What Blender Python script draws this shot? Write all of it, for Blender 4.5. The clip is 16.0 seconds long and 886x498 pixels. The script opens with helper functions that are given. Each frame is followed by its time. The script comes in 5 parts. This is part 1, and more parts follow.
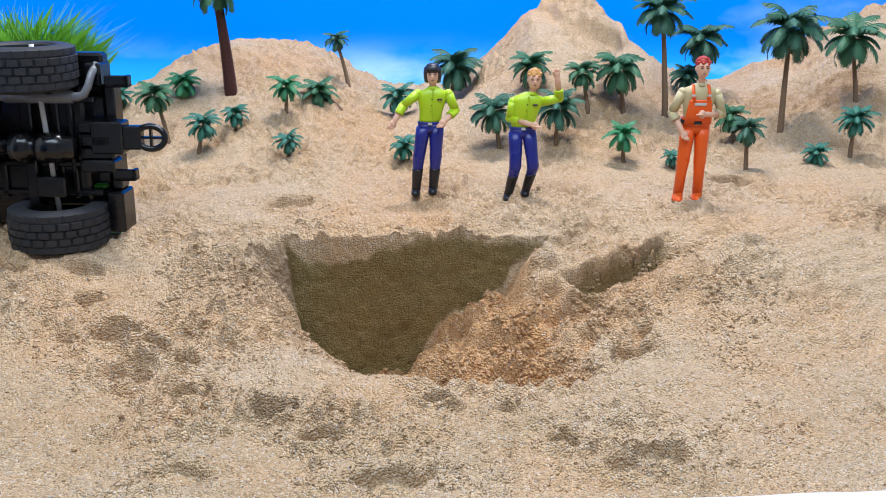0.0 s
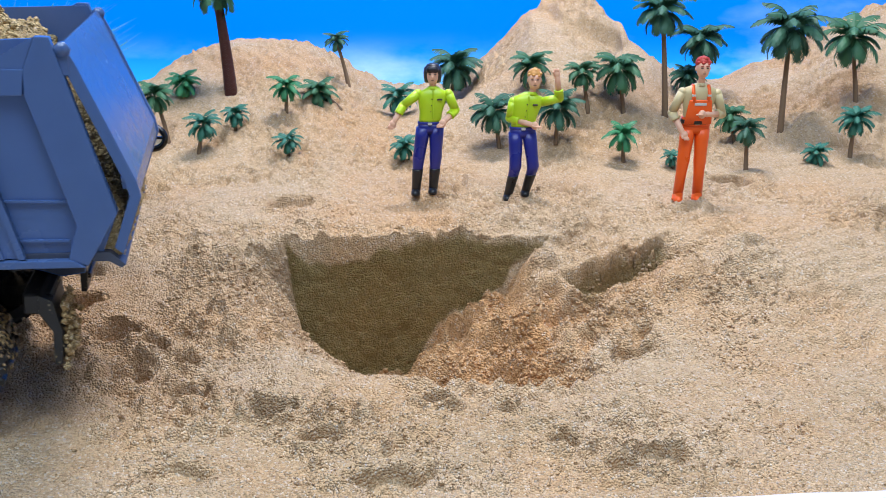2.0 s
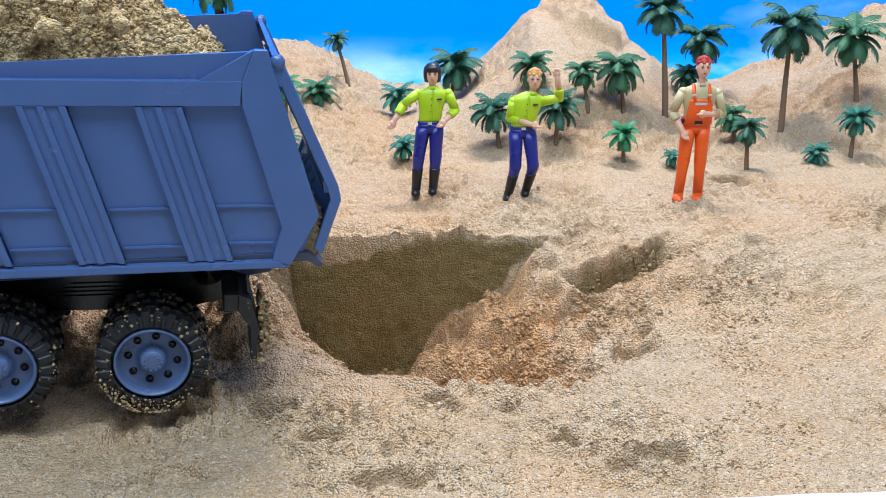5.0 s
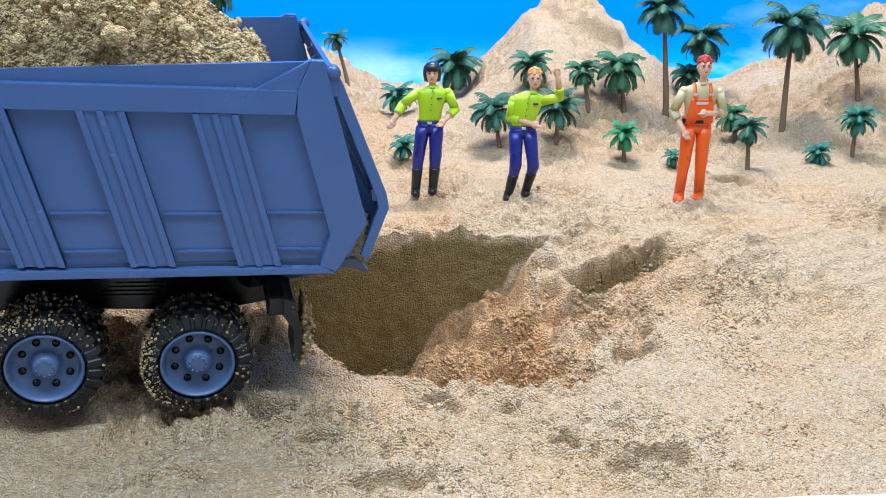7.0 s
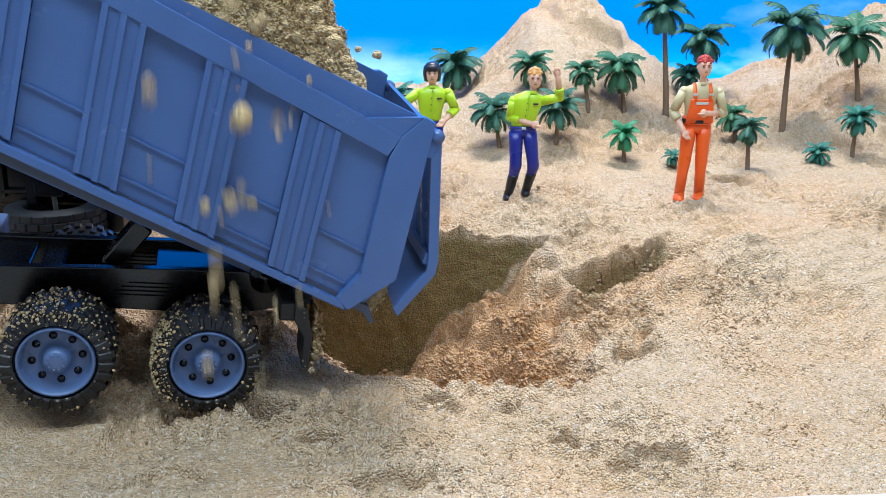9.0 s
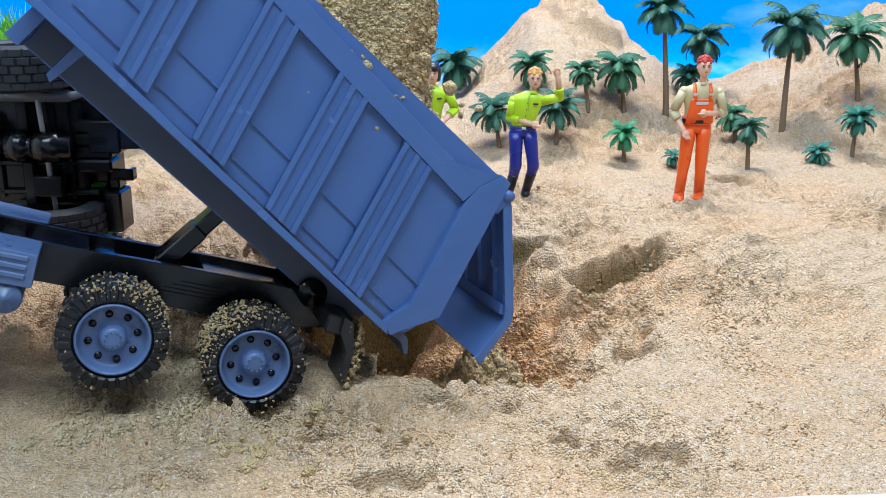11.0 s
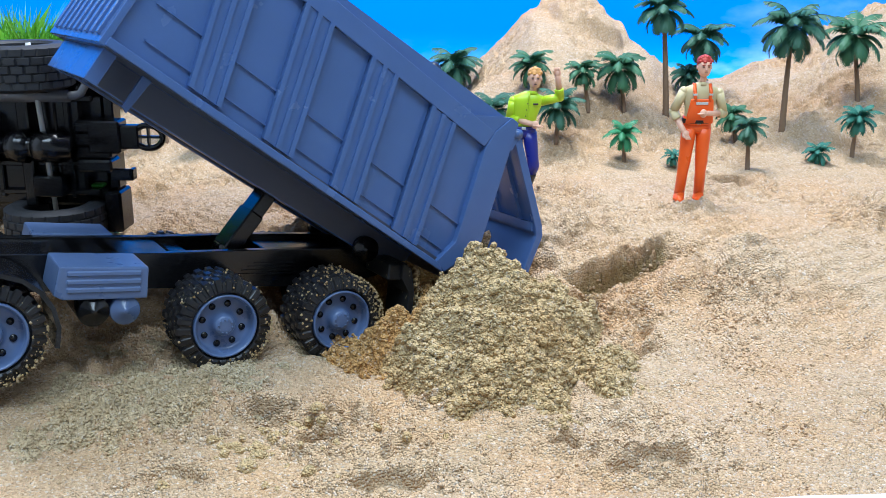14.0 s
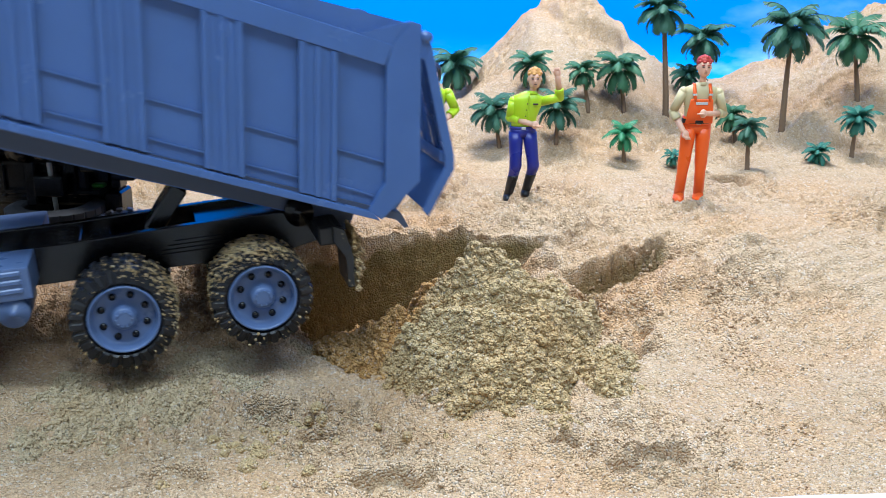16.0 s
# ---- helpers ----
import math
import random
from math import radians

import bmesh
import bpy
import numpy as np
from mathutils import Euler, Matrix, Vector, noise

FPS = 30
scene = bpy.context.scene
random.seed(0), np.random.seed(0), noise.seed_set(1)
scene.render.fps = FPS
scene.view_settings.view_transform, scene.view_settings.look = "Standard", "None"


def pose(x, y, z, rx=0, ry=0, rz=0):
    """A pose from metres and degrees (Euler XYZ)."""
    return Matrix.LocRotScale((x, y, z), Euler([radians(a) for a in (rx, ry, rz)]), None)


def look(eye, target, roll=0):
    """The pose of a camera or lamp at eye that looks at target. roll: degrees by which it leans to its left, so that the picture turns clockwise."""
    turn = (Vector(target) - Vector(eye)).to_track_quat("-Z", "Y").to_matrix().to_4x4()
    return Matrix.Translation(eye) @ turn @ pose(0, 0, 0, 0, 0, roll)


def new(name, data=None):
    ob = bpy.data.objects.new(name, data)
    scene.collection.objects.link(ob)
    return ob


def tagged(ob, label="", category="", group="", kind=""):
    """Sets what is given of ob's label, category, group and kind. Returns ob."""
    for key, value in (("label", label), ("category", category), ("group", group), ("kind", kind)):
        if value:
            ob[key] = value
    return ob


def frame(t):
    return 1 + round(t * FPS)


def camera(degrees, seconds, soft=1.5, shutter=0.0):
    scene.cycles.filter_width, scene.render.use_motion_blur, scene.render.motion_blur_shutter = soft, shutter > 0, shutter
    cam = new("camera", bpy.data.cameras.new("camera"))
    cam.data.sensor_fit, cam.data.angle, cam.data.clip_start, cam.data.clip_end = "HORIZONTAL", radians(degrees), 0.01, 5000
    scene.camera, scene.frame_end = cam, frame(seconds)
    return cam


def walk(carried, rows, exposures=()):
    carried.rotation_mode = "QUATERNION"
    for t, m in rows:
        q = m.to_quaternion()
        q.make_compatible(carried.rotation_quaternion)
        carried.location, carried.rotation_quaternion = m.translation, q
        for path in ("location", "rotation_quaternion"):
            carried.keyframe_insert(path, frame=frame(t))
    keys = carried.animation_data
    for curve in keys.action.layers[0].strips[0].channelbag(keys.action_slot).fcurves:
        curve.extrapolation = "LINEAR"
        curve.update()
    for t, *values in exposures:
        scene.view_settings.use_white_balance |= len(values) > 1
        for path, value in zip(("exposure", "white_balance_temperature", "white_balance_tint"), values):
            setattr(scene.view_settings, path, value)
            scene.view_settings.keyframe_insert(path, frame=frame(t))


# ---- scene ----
cam = camera(48.63, 16.0, 0.75, 0.35)
EYE, PITCH = (0.0, 0.0, 0.257), 19.585
walk(cam, [
    (0.0, pose(*EYE, 90 - PITCH, 0, 0)),
    (4.2, pose(*EYE, 90 - PITCH, 0, 0)),
    (6.3, pose(0.0002, 0.0049, 0.2553, 90 - PITCH, 0, 0)),
    (12.0, pose(0.0002, 0.0049, 0.2553, 90 - PITCH, 0, 0)),
    (16.0, pose(0.0002, 0.0040, 0.2556, 90 - PITCH, 0, 0)),
], [(0.0, -0.33, 6150, 11), (4.2, -0.24, 6050, 10), (6.3, 0.0, 5800, 6), (16.0, 0.0, 5800, 6)])

# ---- world and light: a closed studio room with soft lamps over the tray ----
world = bpy.data.worlds.new("room_air")
world.use_nodes = True
world.node_tree.nodes["Background"].inputs[0].default_value = (0.9, 0.95, 1.0, 1)
world.node_tree.nodes["Background"].inputs[1].default_value = 0.25
scene.world = world


def softbox(name, eye, target, sx, sy, watts, colour):
    data = bpy.data.lights.new(name, "AREA")
    data.shape, data.size, data.size_y, data.energy, data.color = "RECTANGLE", sx, sy, watts, colour
    ob = new(name, data)
    ob.matrix_world = look(eye, target)
    return ob


softbox("softbox", (0.10, 1.04, 1.18), (0.02, 0.76, 0.0), 0.50, 0.20, 21.0, (1.0, 0.96, 0.96))
softbox("ceiling_softbox", (-0.12, 0.0, 1.38), (-0.06, 0.72, 0.0), 1.8, 0.45, 27.0, (0.76, 0.89, 1.0))


# ---- materials ----
def nodes_of(name, rough=0.5, base=(0.5, 0.5, 0.5), metal=0.0):
    m = bpy.data.materials.new(name)
    m.use_nodes = True
    nt = m.node_tree
    b = nt.nodes["Principled BSDF"]
    b.inputs["Base Color"].default_value = (*base, 1)
    b.inputs["Roughness"].default_value = rough
    b.inputs["Metallic"].default_value = metal
    return m, nt, b


def node(nt, kind, **values):
    n = nt.nodes.new(kind)
    for key, v in values.items():
        n.inputs[key.replace("_", " ")].default_value = v
    return n


def mix(nt, a, b, fac, blend="MIX"):
    n = nt.nodes.new("ShaderNodeMix")
    n.data_type, n.blend_type = "RGBA", blend
    for sock, v in ((n.inputs[0], fac), (n.inputs[6], a), (n.inputs[7], b)):
        if hasattr(v, "links"):
            nt.links.new(v, sock)
        elif isinstance(v, (int, float)):
            sock.default_value = v
        else:
            sock.default_value = (*v, 1)
    return n.outputs[2]


def span(nt, value, a, b, c=0.0, d=1.0):
    n = nt.nodes.new("ShaderNodeMapRange")
    n.inputs[1].default_value, n.inputs[2].default_value, n.inputs[3].default_value, n.inputs[4].default_value = a, b, c, d
    nt.links.new(value, n.inputs[0])
    return n.outputs[0]


def sand(name, dry, damp, amount=None, grain=820.0, relief=0.0017, speck=0.40):
    """Coarse play sand: single grains in several tints, damp where the layer holds water."""
    m, nt, b = nodes_of(name, 0.92)
    b.inputs["Specular IOR Level"].default_value = 0.25
    geo = nt.nodes.new("ShaderNodeTexCoord").outputs["Object"]
    v = node(nt, "ShaderNodeTexVoronoi", Scale=grain)
    big = node(nt, "ShaderNodeTexNoise", Scale=14.0, Detail=4.0)
    mid = node(nt, "ShaderNodeTexNoise", Scale=110.0, Detail=3.0)
    for n in (v, big, mid):
        nt.links.new(geo, n.inputs["Vector"])
    sep = nt.nodes.new("ShaderNodeSeparateColor")
    nt.links.new(v.outputs["Color"], sep.inputs[0])
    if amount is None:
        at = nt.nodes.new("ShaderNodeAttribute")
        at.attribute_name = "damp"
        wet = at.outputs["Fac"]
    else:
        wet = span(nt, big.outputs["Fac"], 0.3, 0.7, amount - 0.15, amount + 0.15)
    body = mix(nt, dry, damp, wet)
    # warm lamp light painted into the sand colour by a vertex attribute
    warm = nt.nodes.new("ShaderNodeAttribute")
    warm.attribute_name = "warm_light_tint"
    body = mix(nt, body, (1.04, 0.83, 0.60), warm.outputs["Fac"], "MULTIPLY")
    body = mix(nt, body, (1.06, 0.88, 0.70), span(nt, big.outputs["Fac"], 0.40, 0.68, 0.0, 0.5), "MULTIPLY")
    body = mix(nt, body, (0.72, 0.70, 0.66), span(nt, mid.outputs["Fac"], 0.45, 0.72, 0.0, 0.35), "MULTIPLY")
    body = mix(nt, body, (0.42, 0.33, 0.24), span(nt, sep.outputs[0], 0.35, 1.0, 0.0, speck), "MULTIPLY")
    pale = nt.nodes.new("ShaderNodeMath")
    pale.operation = "MULTIPLY"
    nt.links.new(span(nt, sep.outputs[1], 0.80, 1.0, 0.0, 0.45), pale.inputs[0])
    nt.links.new(span(nt, wet, 0.2, 0.9, 1.0, 0.12), pale.inputs[1])
    body = mix(nt, body, (0.84, 0.78, 0.69), pale.outputs[0])
    body = mix(nt, body, (0.60, 0.36, 0.20), span(nt, sep.outputs[2], 0.9, 1.0, 0.0, 0.3))
    nt.links.new(body, b.inputs["Base Color"])
    lumps = node(nt, "ShaderNodeTexNoise", Scale=grain * 0.30, Detail=3.0, Roughness=0.6)
    nt.links.new(geo, lumps.inputs["Vector"])
    high = nt.nodes.new("ShaderNodeMath")
    high.operation = "MULTIPLY_ADD"
    nt.links.new(v.outputs["Distance"], high.inputs[0])
    high.inputs[1].default_value = -1.0
    nt.links.new(span(nt, lumps.outputs["Fac"], 0.25, 0.75, 0.0, 0.8), high.inputs[2])
    bump = node(nt, "ShaderNodeBump", Strength=1.0, Distance=relief)
    nt.links.new(high.outputs[0], bump.inputs["Height"])
    nt.links.new(bump.outputs[0], b.inputs["Normal"])
    return m


def plastic(name, base, rough=0.35, dust=0.0, speck=40.0):
    """Moulded toy plastic with faint uneven gloss, scuffs, and sand dust."""
    m, nt, b = nodes_of(name, rough, base)
    geo = nt.nodes.new("ShaderNodeTexCoord").outputs["Object"]
    big = node(nt, "ShaderNodeTexNoise", Scale=speck, Detail=5.0)
    fine = node(nt, "ShaderNodeTexNoise", Scale=900.0, Detail=2.0)
    nt.links.new(geo, big.inputs["Vector"]), nt.links.new(geo, fine.inputs["Vector"])
    col = mix(nt, tuple(c * 0.88 for c in base), tuple(min(1, c * 1.1) for c in base), big.outputs["Fac"])
    if dust:
        spots = node(nt, "ShaderNodeTexVoronoi", Scale=300.0)
        nt.links.new(geo, spots.inputs["Vector"])
        near = span(nt, spots.outputs["Distance"], 0.16, 0.24, 1.0, 0.0)
        patch = span(nt, big.outputs["Fac"], 0.62 - dust, 0.72 - dust * 0.6)
        both = nt.nodes.new("ShaderNodeMath")
        both.operation = "MULTIPLY"
        nt.links.new(near, both.inputs[0]), nt.links.new(patch, both.inputs[1])
        col = mix(nt, col, (0.42, 0.34, 0.20), both.outputs[0])
    nt.links.new(col, b.inputs["Base Color"])
    nt.links.new(span(nt, big.outputs["Fac"], 0.3, 0.7, rough * 0.8, min(1, rough * 1.3)), b.inputs["Roughness"])
    bump = node(nt, "ShaderNodeBump", Strength=0.06, Distance=0.0004)
    nt.links.new(fine.outputs["Fac"], bump.inputs["Height"])
    nt.links.new(bump.outputs[0], b.inputs["Normal"])
    return m


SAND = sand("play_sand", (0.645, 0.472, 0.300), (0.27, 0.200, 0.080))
SAND_DAMP = sand("damp_sand", (0.70, 0.53, 0.29), (0.44, 0.325, 0.150), 0.45, speck=0.34)
SAND_BANK = sand("churned_sand", (0.70, 0.575, 0.38), (0.54, 0.43, 0.25), 0.35)
BED_GREY = plastic("slate_plastic", (0.068, 0.128, 0.310), 0.22)
# darker copy of the slate plastic: shade under the bed put into the colour
BED_SHADED = plastic("shaded_slate_plastic", (0.05, 0.062, 0.10), 0.4)
BLACK = plastic("black_plastic", (0.005, 0.005, 0.006), 0.2)
BLACK_DUSTY = plastic("dusty_black_plastic", (0.014, 0.014, 0.015), 0.4, 0.12)
RUBBER = plastic("tyre_rubber", (0.008, 0.008, 0.010), 0.36, 0.10)
RUBBER_JEEP = plastic("grey_rubber", (0.020, 0.021, 0.025), 0.62)
RIM = plastic("rim_plastic", (0.095, 0.145, 0.28), 0.3)
PIPE = plastic("pipe_plastic", (0.16, 0.165, 0.18), 0.25)
GREEN_BODY = plastic("green_plastic", (0.03, 0.20, 0.01), 0.3)
LIME = plastic("lime_plastic", (0.46, 0.66, 0.012), 0.32)
NAVY = plastic("navy_plastic", (0.016, 0.022, 0.22), 0.3)
BOOT = plastic("boot_plastic", (0.010, 0.011, 0.014), 0.3)
ORANGE = plastic("orange_plastic", (0.86, 0.115, 0.008), 0.33)
KHAKI = plastic("khaki_plastic", (0.54, 0.45, 0.24), 0.4)
SKIN = plastic("skin_plastic", (0.80, 0.47, 0.32), 0.4)
HAIR_BLACK = plastic("black_hair_plastic", (0.018, 0.016, 0.022), 0.35)
HAIR_BLOND = plastic("blond_hair_plastic", (0.66, 0.33, 0.09), 0.45)
HAIR_RED = plastic("red_hair_plastic", (0.42, 0.035, 0.02), 0.45)
SILVER = plastic("silver_plastic", (0.55, 0.55, 0.52), 0.3)
PAINT = plastic("dark_print", (0.05, 0.03, 0.03), 0.5)
TRUNK = plastic("palm_trunk", (0.20, 0.130, 0.078), 0.7, 0.0, 300.0)
TRUNK_RED = plastic("red_palm_trunk", (0.075, 0.022, 0.018), 0.6, 0.0, 300.0)
LEAF = plastic("palm_leaf", (0.044, 0.150, 0.070), 0.6, 0.0, 120.0)
LEAF_DARK = plastic("dark_palm_leaf", (0.034, 0.118, 0.070), 0.6, 0.0, 120.0)
LEAF_TEAL = plastic("teal_palm_leaf", (0.032, 0.165, 0.115), 0.6, 0.0, 120.0)
LEAF_BRIGHT = plastic("bright_palm_leaf", (0.04, 0.23, 0.095), 0.6, 0.0, 120.0)
GRASS = plastic("grass_blade", (0.16, 0.42, 0.03), 0.5, 0.0, 200.0)
WHITE = plastic("white_sheet", (0.80, 0.80, 0.84), 0.25)
WALL = plastic("wall_paint", (0.72, 0.72, 0.70), 0.8, 0.0, 6.0)
TABLE = plastic("table_board", (0.55, 0.5, 0.44), 0.6, 0.0, 9.0)


def glowing_sky_print():
    m, nt, b = nodes_of("glowing_sky_print", 0.75)
    b.inputs["Specular IOR Level"].default_value = 0.15
    at = nt.nodes.new("ShaderNodeTexCoord").outputs["Object"]
    xyz = nt.nodes.new("ShaderNodeSeparateXYZ")
    nt.links.new(at, xyz.inputs[0])
    warp = nt.nodes.new("ShaderNodeMapping")
    warp.inputs["Scale"].default_value = (3.2, 1.0, 7.0)
    nt.links.new(at, warp.inputs[0])
    cloud = node(nt, "ShaderNodeTexNoise", Scale=1.6, Detail=6.0, Roughness=0.55)
    nt.links.new(warp.outputs[0], cloud.inputs["Vector"])
    low = span(nt, xyz.outputs[2], 0.03, 0.115, 1.0, 0.0)
    low.node.interpolation_type = "SMOOTHERSTEP"
    right = span(nt, xyz.outputs[0], 0.15, 0.55, 0.0, 0.55)
    add = nt.nodes.new("ShaderNodeMath")
    nt.links.new(low, add.inputs[0]), nt.links.new(right, add.inputs[1])
    puff = nt.nodes.new("ShaderNodeMath")
    puff.operation = "MULTIPLY"
    nt.links.new(add.outputs[0], puff.inputs[0])
    nt.links.new(span(nt, cloud.outputs["Fac"], 0.46, 0.70), puff.inputs[1])
    blue = mix(nt, (0.002, 0.22, 0.95), (0.03, 0.45, 1.0), low)
    printed = mix(nt, blue, (0.62, 0.86, 1.0), puff.outputs[0])
    nt.links.new(printed, b.inputs["Base Color"])
    # the print glows by itself, standing in for lamp light on the upright backdrop
    nt.links.new(printed, b.inputs["Emission Color"])
    b.inputs["Emission Strength"].default_value = 0.50
    return m


SKY = glowing_sky_print()


# ---- mesh helpers ----
def part(name, bm, material, parent=None, label="", smooth=False):
    """One bmesh as one mesh object; material may be a list of slots."""
    me = bpy.data.meshes.new(name)
    bm.normal_update()
    bm.to_mesh(me)
    bm.free()
    for m in material if isinstance(material, (list, tuple)) else [material]:
        me.materials.append(m)
    if smooth:
        me.polygons.foreach_set("use_smooth", [True] * len(me.polygons))
    ob = new(name, me)
    ob.parent = parent
    if label:
        ob["label"] = label
    return ob


def share(name, source, parent, m):
    ob = new(name, source.data)
    ob.parent = parent
    ob.matrix_basis = m
    return ob


def box(bm, x0, x1, y0, y1, z0, z1, bevel=0.0, m=None, slot=0):
    """A box, its edges chamfered by bevel."""
    lo = (min(x0, x1), min(y0, y1), min(z0, z1))
    hi = (max(x0, x1), max(y0, y1), max(z0, z1))
    e = min(bevel, 0.45 * min(h - l for l, h in zip(lo, hi)))
    fs, vs = [], {}
    signs = [(a, b, c) for a in (0, 1) for b in (0, 1) for c in (0, 1)]
    for sg in signs:
        for axis in range(3) if e else (0,):
            p = [(hi if sg[k] else lo)[k] + (0 if k == axis or not e else (-e if sg[k] else e)) for k in range(3)]
            p = Vector(p)
            vs[sg, axis] = bm.verts.new(m @ p if m is not None else p)
    key = lambda sg, axis: vs[sg, axis if e else 0]
    flip = lambda sg, k: tuple(1 - v if i == k else v for i, v in enumerate(sg))
    for axis in range(3):
        u, w = [k for k in range(3) if k != axis]
        for side in (0, 1):
            base = tuple(side if k == axis else 0 for k in range(3))
            fs.append(bm.faces.new([key(c, axis) for c in (base, flip(base, u), flip(flip(base, u), w), flip(base, w))]))
        if e:
            for su in (0, 1):
                for sw in (0, 1):
                    c0 = [0, 0, 0]
                    c0[u], c0[w] = su, sw
                    c0 = tuple(c0)
                    c1 = flip(c0, axis)
                    fs.append(bm.faces.new([key(c0, u), key(c0, w), key(c1, w), key(c1, u)]))
    if e:
        for sg in signs:
            fs.append(bm.faces.new([key(sg, 0), key(sg, 1), key(sg, 2)]))
    bmesh.ops.recalc_face_normals(bm, faces=fs)
    for f in fs:
        f.material_index = slot
    return list(vs.values())


def prism(bm, pts, y0, y1, bevel=0.0, slot=0):
    """A plate with an outline in x and z, from y0 to y1."""
    a = [bm.verts.new((x, y0, z)) for x, z in pts]
    b = [bm.verts.new((x, y1, z)) for x, z in pts]
    fs = [bm.faces.new(a), bm.faces.new(b[::-1])]
    n = len(pts)
    for i in range(n):
        fs.append(bm.faces.new((a[i], b[i], b[(i + 1) % n], a[(i + 1) % n])))
    bmesh.ops.recalc_face_normals(bm, faces=fs)
    for f in fs:
        f.material_index = slot
    if bevel:
        es = list({e for f in fs for e in f.edges})
        bmesh.ops.bevel(bm, geom=es, offset=bevel, segments=2, affect="EDGES", profile=0.6)


def loft(bm, rings, segs=14, slot=0, power=2.0, closed=True):
    """Elliptical rings (centre, radius a, radius b, axis u, axis v) joined to a skin."""
    rows = []
    for c, ra, rb, u, v in rings:
        c, u, v = Vector(c), Vector(u), Vector(v)
        row = []
        for k in range(segs):
            t = 2 * math.pi * k / segs
            ct, st = math.cos(t), math.sin(t)
            ct = math.copysign(abs(ct) ** (2 / power), ct)
            st = math.copysign(abs(st) ** (2 / power), st)
            row.append(bm.verts.new(c + u * ra * ct + v * rb * st))
        rows.append(row)
    fs = []
    for a, b in zip(rows, rows[1:]):
        for k in range(segs):
            fs.append(bm.faces.new((a[k], a[(k + 1) % segs], b[(k + 1) % segs], b[k])))
    if closed:
        fs.append(bm.faces.new(rows[0][::-1])), fs.append(bm.faces.new(rows[-1]))
    bmesh.ops.recalc_face_normals(bm, faces=fs)
    for f in fs:
        f.material_index = slot
        f.smooth = True
    return rows


def tube(bm, pts, radii, segs=12, slot=0):
    """A round tube along points with a radius at each."""
    pts = [Vector(p) for p in pts]
    rings = []
    for i, p in enumerate(pts):
        d = (pts[min(i + 1, len(pts) - 1)] - pts[max(i - 1, 0)]).normalized()
        u = d.orthogonal().normalized() if abs(d.y) > 0.95 else d.cross(Vector((0, 1, 0))).normalized()
        rings.append((p, radii[i], radii[i], u, d.cross(u)))
    return loft(bm, rings, segs, slot)


def lathe(bm, profile, segs=40, slot=0):
    """Turn (radius, y) pairs round the y axis."""
    rows = []
    for r, y in profile:
        rows.append([bm.verts.new((r * math.cos(2 * math.pi * k / segs), y, r * math.sin(2 * math.pi * k / segs))) for k in range(segs)])
    fs = []
    for a, b in zip(rows, rows[1:]):
        for k in range(segs):
            fs.append(bm.faces.new((a[k], a[(k + 1) % segs], b[(k + 1) % segs], b[k])))
    if profile[0][0] > 0 and profile[0][0] < 0.003:
        fs.append(bm.faces.new(rows[0]))
    if profile[-1][0] < 0.003:
        fs.append(bm.faces.new(rows[-1]))
    bmesh.ops.recalc_face_normals(bm, faces=fs)
    for f in fs:
        f.material_index = slot
        f.smooth = True


def ico(sub):
    t = bmesh.new()
    bmesh.ops.create_icosphere(t, subdivisions=sub, radius=1.0)
    t.verts.index_update()
    out = ([v.co.copy() for v in t.verts], [[v.index for v in f.verts] for f in t.faces])
    t.free()
    return out


ICO = {1: ico(1), 2: ico(2)}


def ball(bm, c, r, scale=(1, 1, 1), slot=0, m=None, sub=2):
    c, (cos, faces) = Vector(c), ICO[sub]
    vs = [bm.verts.new(c + Vector((p.x * scale[0], p.y * scale[1], p.z * scale[2])) * r) for p in cos]
    for f in faces:
        g = bm.faces.new([vs[i] for i in f])
        g.material_index, g.smooth = slot, True
    return vs


# ---- the sand bed ----
TABLES = [np.random.RandomState(40 + k).rand(256, 256) for k in range(8)]


def grid_noise(x, y, size, k=0):
    """Smooth value noise, 0 to 1, with cells of the given size in metres."""
    u, v = x / size + 1000.37 * (k + 1), y / size + 517.11 * (k + 1)
    i, j = np.floor(u).astype(int), np.floor(v).astype(int)
    a, b = u - i, v - j
    a, b = a * a * (3 - 2 * a), b * b * (3 - 2 * b)
    t = TABLES[k % 8]
    g = lambda p, q: t[p % 256, q % 256]
    return (g(i, j) * (1 - a) + g(i + 1, j) * a) * (1 - b) + (g(i, j + 1) * (1 - a) + g(i + 1, j + 1) * a) * b


def ramp(v):
    v = np.clip(v, 0, 1)
    return v * v * (3 - 2 * v)


def flat(x, y):
    """Height of the undisturbed sand round the hole."""
    return 0.034 * ramp((y - 0.50) / 0.20) + 0.012 * ramp((-x - 0.16) / 0.14) * (1 - ramp((y - 0.6) / 0.1))


